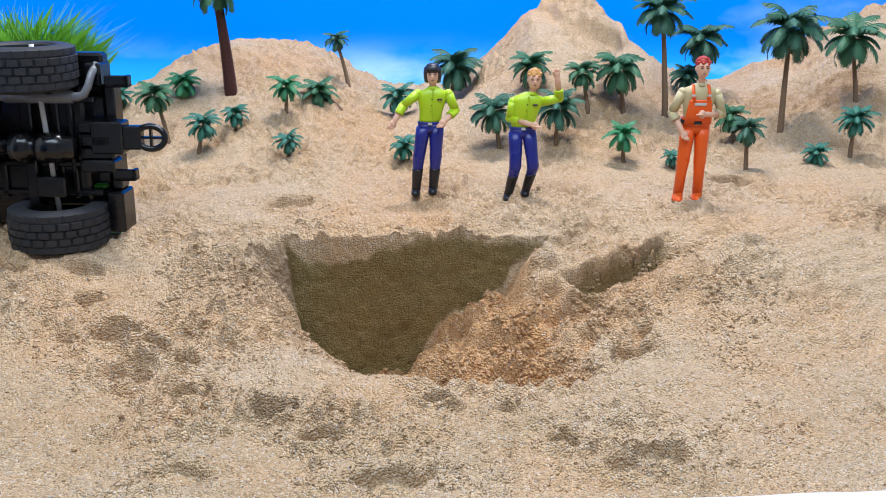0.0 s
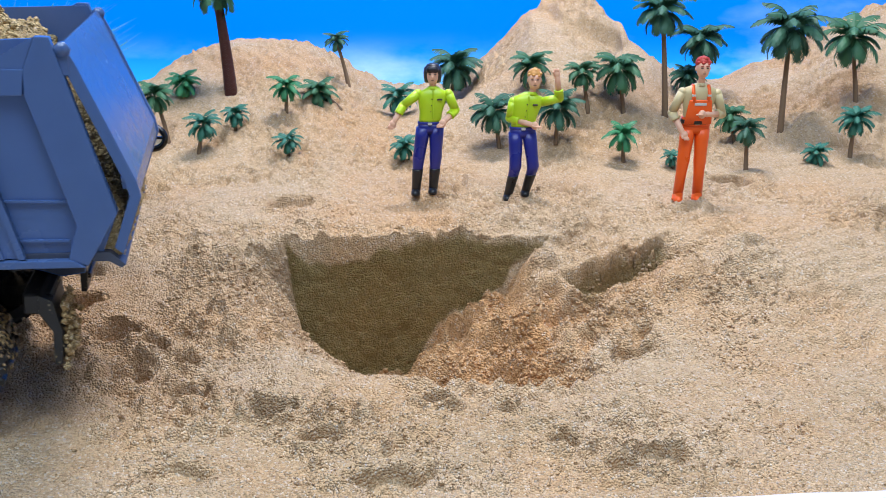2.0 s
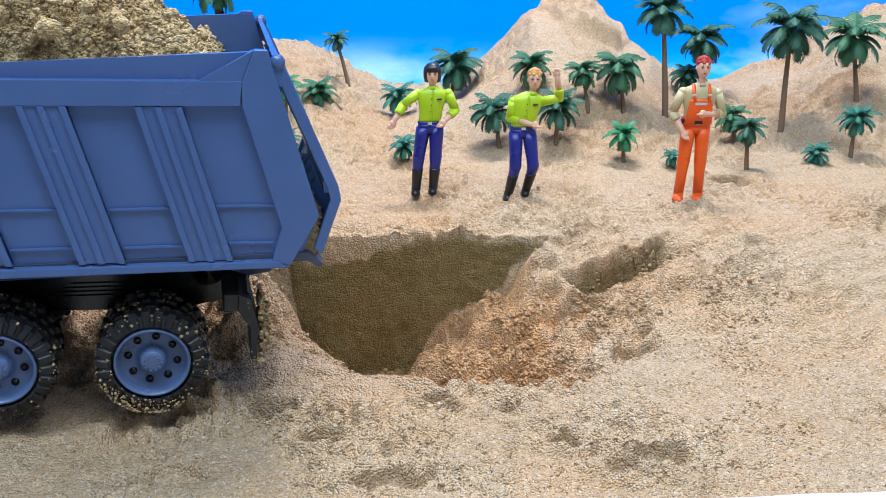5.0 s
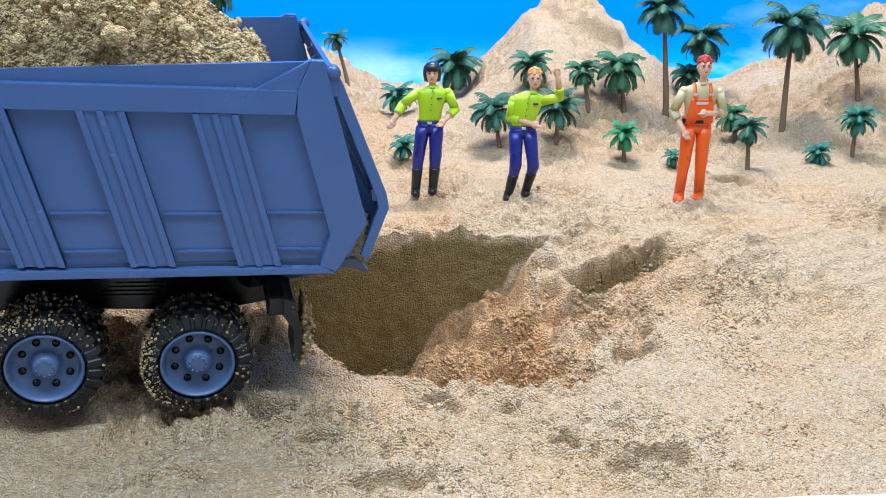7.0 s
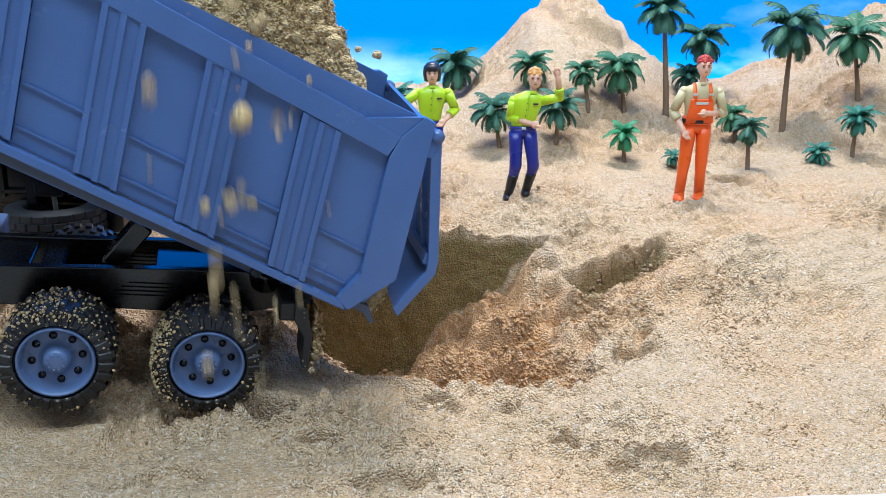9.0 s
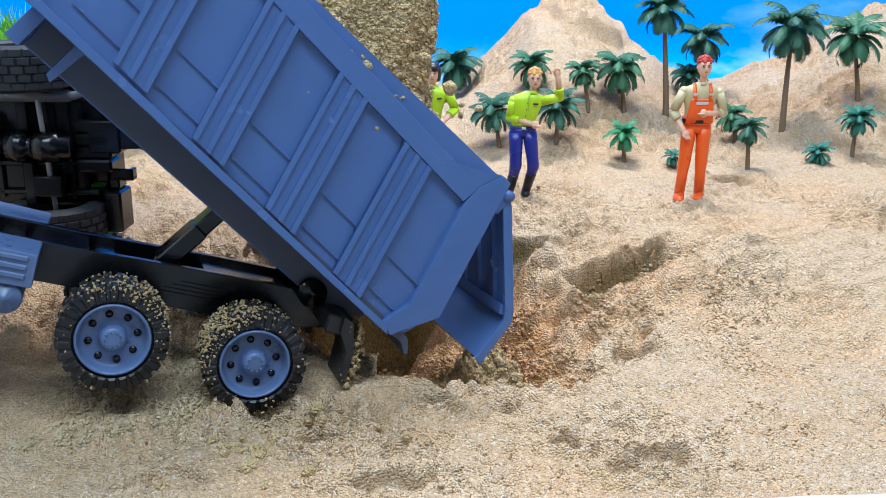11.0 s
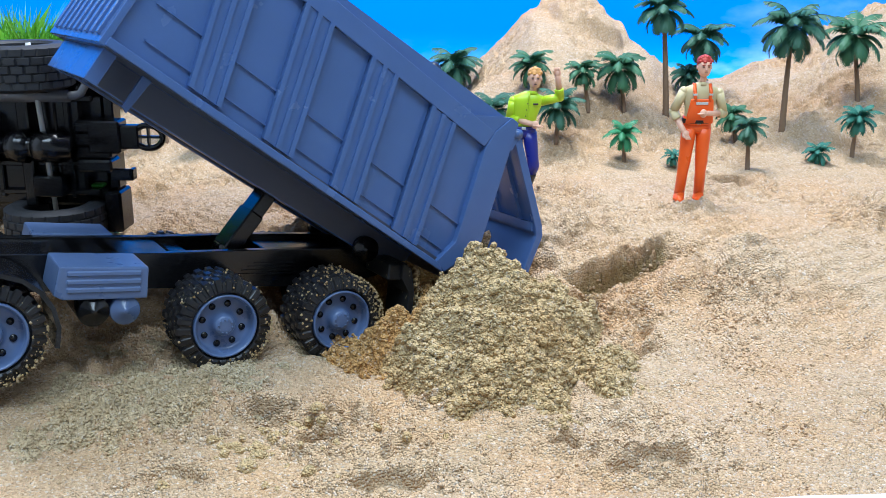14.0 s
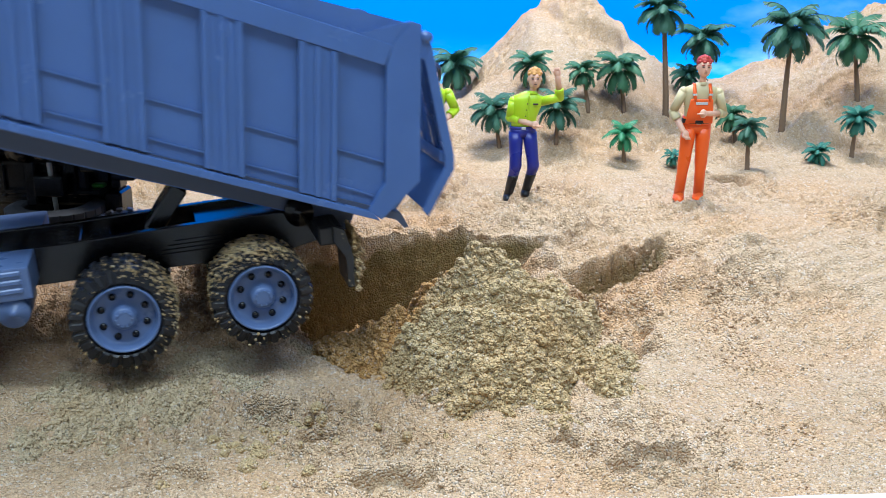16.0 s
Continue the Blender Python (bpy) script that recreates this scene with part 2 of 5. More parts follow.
def hole_walls(x, y):
    """Heights of the dug faces: the cut back wall, the sloughed left slope, the right slope, the near lip."""
    wob = (grid_noise(x, y * 0.1, 0.034, 3) - 0.5) * 0.010 + (grid_noise(x, y * 0.3, 0.013, 2) - 0.5) * 0.0025
    fine = (grid_noise(x, y, 0.013, 5) - 0.5) * 0.012 + (grid_noise(x, y, 0.006, 1) - 0.5) * 0.007
    rim = 0.664 - 0.05 * np.clip(x - 0.05, 0, 1) - 0.10 * np.clip(-x - 0.085, 0, 1)
    back = 0.034 + (y + wob - rim) * 5.2
    # left: steep against the back wall, then a long slope of slid sand
    edge = np.interp(y, [0.49, 0.508, 0.518, 0.545, 0.595, 0.640, 0.653, 0.70], [-0.050, -0.088, -0.117, -0.140, -0.158, -0.140, -0.117, -0.112])
    fall = np.interp(y, [0.50, 0.54, 0.60, 0.640, 0.655], [0.70, 0.72, 0.85, 2.0, 7.0])
    d = x - edge + wob * 0.5
    crumbly = fine * 1.9 * ramp((0.065 - d) / 0.03) * ramp((d + 0.012) / 0.02)
    left = 0.030 - fall * np.where(d < 0, d, 0.75 * d + 2.2 * d * d) + crumbly
    left = np.maximum(left, np.where((y > 0.60) & (x > -0.119), -0.026 - 0.88 * (x + 0.117) - 0.6 * (0.655 - y) + 0.3 * fine, -1.0))
    # right: steep low down, easing towards the top
    r = x + 0.030 - 0.22 * (0.652 - y) - 0.022 * ramp((0.625 - y) / 0.06) + wob * 1.2
    right = np.minimum(-0.068 + 0.88 * r, -0.004 + 0.30 * (r - 0.078) + 0.06 * ramp((y - 0.595) / 0.045)) + fine * 1.35
    lip = np.interp(x, [-0.10, -0.052, 0.011, 0.069, 0.096, 0.114, 0.15], [0.512, 0.499, 0.491, 0.496, 0.511, 0.523, 0.56])
    front = 0.004 - (y - lip + wob * 0.4) * 1.9
    return back, left, right, front


def hole(x, y):
    return np.maximum(np.maximum.reduce(hole_walls(x, y)), -0.072 + 0.008 * grid_noise(x, y, 0.02, 4))


def pit_mask(x, y):
    """1 in the depth of the dug hole, 0 outside it."""
    return np.clip((flat(x, y) - hole(x, y)) / 0.085, 0, 1)


def grooves(x, y):
    """Depth of the grooves beside the hole."""
    total = x * 0
    for ax, ay, bx, by, w, h in ((0.088, 0.618, 0.158, 0.660, 0.013, 0.024), (0.078, 0.655, 0.116, 0.686, 0.005, 0.007), (0.100, 0.535, 0.130, 0.552, 0.010, 0.008)):
        dx, dy = bx - ax, by - ay
        n = math.hypot(dx, dy)
        t = ((x - ax) * dx + (y - ay) * dy) / (n * n)
        side = ((x - ax) * dy - (y - ay) * dx) / n + (grid_noise(x, y, 0.014, 5) - 0.5) * 0.009 + (grid_noise(x, y, 0.006, 2) - 0.5) * 0.007
        ends = ramp((t + 0.12) / 0.2) * ramp((1.15 - t) / 0.35)
        total = total + h * ends * np.where(side < 0, ramp(1 + side / 0.005), np.exp(-(side / w / 1.5) ** 2))
    return total


# dents in the sand: x, y, radius, depth
DENTS = [(-0.240, 0.611, 0.014, 0.006), (-0.225, 0.577, 0.009, 0.006), (-0.199, 0.546, 0.018, 0.009), (-0.174, 0.534, 0.011, 0.011), (-0.152, 0.522, 0.009, 0.007), (-0.178, 0.504, 0.017, 0.008),
         (-0.141, 0.483, 0.013, 0.009), (-0.125, 0.466, 0.007, 0.007), (-0.089, 0.469, 0.014, 0.010), (-0.055, 0.463, 0.012, 0.009), (-0.061, 0.433, 0.015, 0.008), (-0.006, 0.473, 0.009, 0.009),
         (0.036, 0.466, 0.011, 0.007), (0.063, 0.433, 0.009, 0.005), (0.109, 0.422, 0.020, 0.006), (0.088, 0.414, 0.012, 0.004), (-0.022, 0.399, 0.024, 0.005), (-0.126, 0.402, 0.018, 0.003),
         (-0.31, 0.655, 0.014, 0.009), (-0.285, 0.60, 0.014, 0.008), (0.24, 0.79, 0.022, 0.010), (0.0, 0.745, 0.010, 0.006), (-0.12, 0.735, 0.022, 0.006), (0.33, 0.70, 0.02, 0.006)]
CREST_X = [-0.75, -0.46, -0.4, -0.36, -0.325, -0.29, -0.25, -0.205, -0.15, -0.117, -0.083, -0.05, -0.02, 0.01, 0.042, 0.075, 0.097, 0.115, 0.167, 0.19, 0.205, 0.24, 0.275, 0.32, 0.355, 0.39, 0.42, 0.46, 0.52, 0.85]
CREST_Z = [0.096, 0.087, 0.057, 0.057, 0.065, 0.096, 0.112, 0.106, 0.108, 0.088, 0.069, 0.056, 0.06, 0.052, 0.087, 0.117, 0.151, 0.144, 0.137, 0.112, 0.113, 0.08, 0.073, 0.058, 0.079, 0.086, 0.121, 0.139, 0.161, 0.169]


def heights(x, y):
    """Height of the sand in metres; the near flat lies at 0."""
    z = flat(x, y)
    # hills along the back
    cx, cz = np.array(CREST_X), np.array(CREST_Z)
    crest = sum(np.interp(x + s, cx, cz) for s in (-0.010, 0.0, 0.010)) / 3
    u = (y - 0.835) / 0.265
    z = z + (crest - 0.034) * ramp(u) * (1 - 0.6 * ramp((y - 1.115) / 0.09))
    # lower spurs in front of the hills
    for sx, sy, r, h in ((-0.13, 0.93, 0.085, 0.014), (0.12, 0.96, 0.075, 0.016), (0.36, 0.96, 0.09, 0.018), (-0.30, 0.95, 0.07, 0.012), (0.01, 0.97, 0.05, 0.012)):
        z = z + h * np.exp(-((x - sx) ** 2 + (y - sy) ** 2) / (r * r))
    hill = ramp((y - 0.83) / 0.1)
    z = z + hill * ((grid_noise(x, y, 0.07, 1) - 0.5) * 0.012 + (grid_noise(x, y, 0.03, 6) - 0.5) * 0.006)
    # boulder-like cap of packed sand on the middle hill
    knob = ramp((0.050 + 0.02 * (grid_noise(x, y, 0.02, 2) - 0.5) - np.hypot(x - 0.152, (y - 1.085) * 0.8)) / 0.010)
    z = z + knob * (0.016 + 0.020 * (grid_noise(x, y, 0.024, 4) - 0.5))
    # the hole and the banks round it
    pit = pit_mask(x, y)
    z = np.where(pit > 0, np.minimum(z, hole(x, y)), z)
    # grooves dug along the shallow side, with a steep far wall
    z = z - grooves(x, y)
    for ax, ay, bx, by, w, h in ((-0.135, 0.555, -0.165, 0.640, 0.016, 0.008), (0.105, 0.575, 0.215, 0.640, 0.016, 0.007)):
        dx, dy = bx - ax, by - ay
        t = np.clip(((x - ax) * dx + (y - ay) * dy) / (dx * dx + dy * dy), 0, 1)
        d = np.hypot(x - ax - t * dx, y - ay - t * dy)
        z = z + (h + 0.012 * (grid_noise(x, y, 0.014, 5) - 0.5)) * np.exp(-(d / w) ** 2)
    z = z + 0.0008 * np.sin((x * 0.55 - y + 0.012 * grid_noise(x, y, 0.05, 2)) * 420) * ramp((x - 0.12) / 0.05) * ramp((0.36 - x) / 0.08) * ramp((y - 0.56) / 0.03) * ramp((0.67 - y) / 0.03)
    # dents left in the near sand
    for dx, dy, r, h in DENTS:
        q = ((x - dx) ** 2 + ((y - dy) * 1.5) ** 2) / (0.7 * r * r)
        q = np.sqrt(q) * (0.6 + 0.8 * grid_noise(x, y, 0.011, 6)) + 0.16 * (grid_noise(x, y, 0.005, 2) - 0.5)
        z = z - 1.75 * h * ramp((1.15 - q) / np.where(y > dy, 0.36, 0.9)) + (0.15 + 0.5 * grid_noise(x, y, 0.008, 1)) * h * np.exp(-((q - 1.55) / 0.42) ** 2)
    # clotted, broken sand down the shallow side of the hole
    back, left, right, front = hole_walls(x, y)
    slope = ramp(pit * 6) * ramp((right - np.maximum(back, left)) / 0.008)
    z = z + slope * ((grid_noise(x, y, 0.020, 5) - 0.5) * 0.014 + (grid_noise(x, y, 0.009, 1) - 0.5) * 0.008)
    # churned, wind-rippled sand beside the hole
    fan = np.exp(-(((x - 0.20) / 0.10) ** 2 + ((y - 0.63) / 0.055) ** 2))
    z = z + fan * (grid_noise(x * 0.45 + y * 0.5, y * 1.4 - x * 0.7, 0.011, 4) - 0.5) * 0.008
    bumpy = ramp((0.535 - y) / 0.03) * ramp((y - 0.41) / 0.02) * np.exp(-((x - 0.02) / 0.13) ** 2)
    z = z + bumpy * ((grid_noise(x, y, 0.017, 3) - 0.5) * 0.008 + (grid_noise(x, y, 0.007, 5) - 0.5) * 0.004)
    # loose, clotted surface
    rough = 0.45 + 1.3 * ramp((grid_noise(x, y, 0.05, 7) - 0.35) / 0.35)
    rough = rough * (1 - 0.5 * ramp((0.45 - y) / 0.04)) * (1 - 0.8 * ramp(pit * 5) * ramp((back - np.maximum(left, right)) / 0.006 + 0.5))
    z = z + rough * ((grid_noise(x, y, 0.011, 1) - 0.5) * 0.0056 + (grid_noise(x, y, 0.0055, 2) - 0.5) * 0.0044 + (grid_noise(x, y, 0.0028, 3) - 0.5) * 0.0022)
    return z


def ground_at(x, y):
    return float(heights(np.array([x]), np.array([y]))[0])


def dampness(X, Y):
    """Share of the damp colour, 0 to 1: the damp cut wall, patches of the near flat, and darker grooves and dents."""
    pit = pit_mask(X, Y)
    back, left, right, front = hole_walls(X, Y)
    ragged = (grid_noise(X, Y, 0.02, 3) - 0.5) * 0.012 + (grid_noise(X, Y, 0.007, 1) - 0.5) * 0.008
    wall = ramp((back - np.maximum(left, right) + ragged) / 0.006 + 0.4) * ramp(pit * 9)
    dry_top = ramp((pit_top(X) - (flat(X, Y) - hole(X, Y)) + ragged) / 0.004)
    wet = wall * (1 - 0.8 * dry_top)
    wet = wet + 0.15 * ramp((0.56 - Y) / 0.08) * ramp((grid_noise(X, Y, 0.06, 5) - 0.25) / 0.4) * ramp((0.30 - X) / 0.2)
    # darker towards the deepest part of the grooves and dents
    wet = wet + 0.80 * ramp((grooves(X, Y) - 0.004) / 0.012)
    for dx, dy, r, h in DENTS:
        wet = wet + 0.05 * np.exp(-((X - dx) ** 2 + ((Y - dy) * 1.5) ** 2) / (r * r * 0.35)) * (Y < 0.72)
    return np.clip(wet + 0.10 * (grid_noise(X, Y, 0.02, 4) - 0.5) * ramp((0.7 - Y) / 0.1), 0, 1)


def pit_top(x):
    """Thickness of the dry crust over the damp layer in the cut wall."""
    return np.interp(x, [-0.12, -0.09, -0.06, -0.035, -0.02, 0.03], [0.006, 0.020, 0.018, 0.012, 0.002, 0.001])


def warm_light_tint(X, Y):
    """Share of redder tint: warm light painted round the hole, plus random patches."""
    pit = pit_mask(X, Y)
    back, left, right, front = hole_walls(X, Y)
    slope = ramp(pit * 3) * ramp((right - np.maximum(back, left)) / 0.01 + 0.3)
    near_hole = 0.30 * np.exp(-(((X - 0.12) / 0.06) ** 2 + ((Y - 0.60) / 0.05) ** 2)) + 0.25 * np.exp(-(((X + 0.19) / 0.10) ** 2 + ((Y - 0.57) / 0.05) ** 2))
    return np.clip(0.8 * slope + near_hole + 0.25 * ramp((grid_noise(X, Y, 0.09, 3) - 0.55) / 0.2) * ramp((Y - 0.5) / 0.1), 0, 1)


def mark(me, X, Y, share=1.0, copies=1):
    for name, values in (("damp", dampness(X, Y) * share), ("warm_light_tint", warm_light_tint(X, Y))):
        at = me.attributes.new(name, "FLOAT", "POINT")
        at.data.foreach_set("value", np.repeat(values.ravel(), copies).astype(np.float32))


def sheet(name, xs, ys):
    X, Y = np.meshgrid(xs, ys)
    Z = heights(X, Y)
    nx, ny = len(xs), len(ys)
    me = bpy.data.meshes.new(name)
    # steep faces are lumpy in depth as well
    steep = ramp((np.abs(np.gradient(Z, axis=0) / np.gradient(Y, axis=0)) - 1.2) / 1.5)
    lumps = (grid_noise(X, Z, 0.012, 3) - 0.5) * 0.0022 + (grid_noise(X, Z, 0.0048, 1) - 0.5) * 0.0022 + (grid_noise(X, Z, 0.0022, 2) - 0.5) * 0.0020
    co = np.stack([X, Y + steep * lumps, Z], -1).reshape(-1, 3)
    i = (np.arange(ny - 1)[:, None] * nx + np.arange(nx - 1)[None, :]).ravel()
    quads = np.stack([i, i + 1, i + nx + 1, i + nx], -1)
    me.vertices.add(len(co)), me.vertices.foreach_set("co", co.ravel())
    me.loops.add(quads.size), me.loops.foreach_set("vertex_index", quads.ravel())
    me.polygons.add(len(quads)), me.polygons.foreach_set("loop_start", np.arange(len(quads)) * 4)
    me.polygons.foreach_set("use_smooth", np.ones(len(quads), bool))
    me.update(calc_edges=True)
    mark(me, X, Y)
    me.materials.append(SAND)
    return new(name, me)


near = np.concatenate([np.arange(0.375, 0.636, 0.0011), np.arange(0.636, 0.682, 0.00042), np.arange(0.682, 0.72, 0.0011)])
far = 0.72 + np.cumsum(np.linspace(0.0012, 0.0020, 300))
ground = sheet("ground", np.concatenate([np.arange(-0.62, -0.42, 0.004), np.arange(-0.42, 0.42, 0.0012), np.arange(0.42, 0.80, 0.004)]), np.concatenate([near, far]))
tagged(ground, "pale coarse play sand with a dug hole and hills", "sand", kind="structure")


# loose crumbs and clots lying on the sand, thickest round the hole, the grooves and the dents
def clotted(x, y):
    pit = pit_mask(x, y)
    back, left, right, front = hole_walls(x, y)
    wall = ramp((back - np.maximum(left, right)) / 0.006 + 0.5) * ramp(pit * 6)
    c = 0.05 + 0.9 * ramp(pit * 6) * (1 - wall) + 0.5 * ramp(grooves(x, y) / 0.008)
    for dx, dy, r, h in DENTS:
        q = np.sqrt((x - dx) ** 2 + ((y - dy) * 1.4) ** 2) / r
        c = c + 0.22 * np.exp(-((q - 1.4) / 0.4) ** 2)
    c = c + 0.7 * np.exp(-(((x + 0.15) / 0.035) ** 2 + ((y - 0.595) / 0.055) ** 2)) + 0.6 * np.exp(-(((x - 0.16) / 0.06) ** 2 + ((y - 0.60) / 0.05) ** 2))
    c = c + 0.22 * ramp((grid_noise(x, y, 0.035, 2) - 0.55) / 0.2) * ramp((y - 0.42) / 0.03) * ramp((0.80 - y) / 0.1)
    c = c * (0.25 + 1.1 * ramp((grid_noise(x, y, 0.012, 6) - 0.3) / 0.4))
    return c * (1 - 0.6 * wall)


rs = np.random.RandomState(77)
cx_all, cy_all = rs.uniform(-0.36, 0.36, 260000), 0.39 + 0.45 * rs.rand(260000) ** 1.3
keep = (rs.rand(260000) < clotted(cx_all, cy_all) * 0.5) & (np.abs(cx_all) < 0.06 + cy_all * 0.46)
cx_all, cy_all = cx_all[keep][:60000], cy_all[keep][:60000]
big = 0.00045 + 0.0009 * rs.rand(len(cx_all)) ** 3 * (0.4 + clotted(cx_all, cy_all)) + 0.0012 * (rs.rand(len(cx_all)) < 0.012 * np.minimum(1, clotted(cx_all, cy_all)))
shape = np.array(ICO[1][0])[None] * rs.uniform(0.78, 1.22, (len(cx_all), 1, 3)) + rs.uniform(-0.14, 0.14, (len(cx_all), 12, 3))
spots = np.stack([cx_all, cy_all, heights(cx_all, cy_all) + big * 0.35], -1)
co = (spots[:, None, :] + shape * big[:, None, None]).reshape(-1, 3)
tri = (np.array(ICO[1][1])[None] + 12 * np.arange(len(cx_all))[:, None, None]).reshape(-1, 3)
me = bpy.data.meshes.new("loose_crumbs")
me.vertices.add(len(co)), me.vertices.foreach_set("co", co.ravel())
me.loops.add(tri.size), me.loops.foreach_set("vertex_index", tri.ravel())
me.polygons.add(len(tri)), me.polygons.foreach_set("loop_start", np.arange(len(tri)) * 3)
me.polygons.foreach_set("use_smooth", np.ones(len(tri), bool))
me.update(calc_edges=True)
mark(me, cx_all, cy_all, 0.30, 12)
me.materials.append(SAND)
crumbs = new("loose_crumbs", me)
crumbs.parent = ground
tagged(crumbs, "loose crumbs and clots of sand", kind="stuff")

bm = bmesh.new()
box(bm, -1.1, 1.1, -0.35, 1.75, -0.21, -0.17, 0.004)
tagged(part("table", bm, TABLE), "plain board table under the sand tray", "table", kind="structure")
bm = bmesh.new()
box(bm, -0.64, 0.82, 0.36, 1.22, -0.17, -0.155, 0.003)
box(bm, -0.64, 0.82, 0.355, 0.372, -0.16, -0.012, 0.002)
tray = part("tray", bm, WHITE)
tagged(tray, "white sand tray on the table", "tray", kind="structure")
# white plastic sheet lying over the front of the tray
bm = bmesh.new()
tube(bm, [(x, 0.372 + 0.014 * ramp(np.array((x - 0.02) / 0.25)) + 0.0004 * math.sin(x * 60), -0.004) for x in np.linspace(-0.02, 0.36, 60)], [0.0070 + 0.0003 * math.sin(i * 0.7) for i in range(60)], 20)
tagged(part("plastic_sheet", bm, WHITE, smooth=True), "rolled edge of glossy white plastic sheet", "sheet", kind="structure")

bm = bmesh.new()
box(bm, -1.2, 1.4, 1.200, 1.206, -0.17, 0.62)
tagged(part("backdrop", bm, SKY), "blue printed sky backdrop with soft white clouds", "backdrop", kind="structure")

# plain room round the table
for nm, b in (("floor", (-1.6, 1.6, -1.3, 2.0, -0.95, -0.9)), ("ceiling", (-1.6, 1.6, -1.3, 2.0, 1.75, 1.8)), ("wall_north", (-1.6, 1.6, 2.0, 2.05, -0.95, 1.8)),
              ("wall_south", (-1.6, 1.6, -1.35, -1.3, -0.95, 1.8)), ("wall_west", (-1.65, -1.6, -1.35, 2.05, -0.95, 1.8)), ("wall_east", (1.6, 1.65, -1.35, 2.05, -0.95, 1.8))):
    bm = bmesh.new()
    box(bm, *b)
    tagged(part(nm, bm, WALL), "plain off-white painted room surface", "wall", kind="structure")


# ---- dump truck ----
HX, HZ, AXLE, TYRE_R, HALF, TRACK, SIZE = 0.0290, 0.0421, 0.0748, 0.0290, 0.0719, 0.0703, 0.97
# seconds, rear axle x, y, z, turn, pitch, roll, lift of the bed, swing of the tailgate
TRUCK = [
    (0.0, -0.4535, 0.4170, 0.0575, 12.0, 4.8, 0.6, 0.0, 0.0),
    (1.0, -0.3225, 0.4587, 0.0575, 12.0, 5.8, 0.6, 0.0, 0.0),
    (1.5, -0.2794, 0.4731, 0.0555, 12.0, 5.6, 0.6, 0.0, 0.0),
    (2.0, -0.2507, 0.4866, 0.0491, 11.9, 3.7, 0.6, 0.0, 0.0),
    (2.5, -0.2174, 0.4960, 0.0444, 11.8, 2.6, 0.6, 0.0, 0.0),
    (3.0, -0.2092, 0.5017, 0.0425, 13.7, 2.9, 0.6, 0.0, 0.0),
    (3.5, -0.2010, 0.5059, 0.0414, 14.4, 3.2, 0.7, 0.0, 0.0),
    (4.0, -0.1877, 0.5045, 0.0424, 13.7, 2.6, 0.9, 0.0, 0.0),
    (6.5, -0.1398, 0.5220, 0.0368, 13.1, 4.6, 2.5, 0.0, 0.0),
    (7.0, -0.1398, 0.5198, 0.0373, 13.6, 4.6, 2.9, 0.0, 0.0),
    (7.5, -0.1398, 0.5191, 0.0371, 13.4, 5.0, 3.3, 0.0, 0.0),
    (8.0, -0.1392, 0.5215, 0.0351, 12.7, 5.6, 2.3, 2.2, 0.0),
    (8.5, -0.1385, 0.5216, 0.0348, 13.7, 6.0, 1.4, 14.3, -1.0),
    (9.0, -0.1352, 0.5224, 0.0327, 13.1, 7.6, 0.6, 24.4, -6.0),
    (9.6, -0.1328, 0.5246, 0.0302, 13.6, 9.5, -0.7, 25.4, -12.0),
    (10.4, -0.1251, 0.5314, 0.0224, 15.1, 15.2, -4.5, 28.6, -22.0),
    (11.5, -0.1180, 0.5376, 0.0152, 16.5, 20.6, -8.1, 31.6, -32.0),
    (12.0, -0.1152, 0.5395, 0.0151, 15.8, 22.4, -9.1, 31.8, -72.0),
    (12.5, -0.1091, 0.5398, 0.0166, 27.9, 20.1, -11.7, 31.1, -54.0),
    (13.0, -0.1099, 0.5639, 0.0116, 34.3, 16.0, -9.4, 32.6, -44.0),
    (13.5, -0.0988, 0.6023, 0.0095, 30.4, 11.6, -3.0, 30.2, -34.0),
    (14.0, -0.0960, 0.6088, 0.0103, 29.9, 9.6, -4.3, 30.5, -30.0),
    (14.5, -0.0985, 0.6057, 0.0177, 29.9, 5.9, -5.6, 31.9, -28.0),
    (15.0, -0.0966, 0.6109, 0.0137, 27.1, 6.5, -4.3, 29.7, -27.0),
    (15.5, -0.1017, 0.6082, 0.0173, 30.0, 6.2, -3.0, 30.5, -25.0),
    (16.0, -0.1168, 0.5614, 0.0489, 16.7, -2.7, -2.8, 22.1, -6.0),
]
TIMES = [r[0] for r in TRUCK]


def state(t):
    return [float(np.interp(t, TIMES, [r[k] for r in TRUCK])) for k in range(1, 9)]


def truck_pose(t):
    x, y, z, turn, tip, lean, _, _ = state(t)
    return pose(x, y, z, lean, tip, turn)


def truck_space(t):
    return truck_pose(t) @ Matrix.Scale(SIZE, 4)


def bed_pose(t):
    return pose(HX, 0, HZ, 0, state(t)[6], 0)


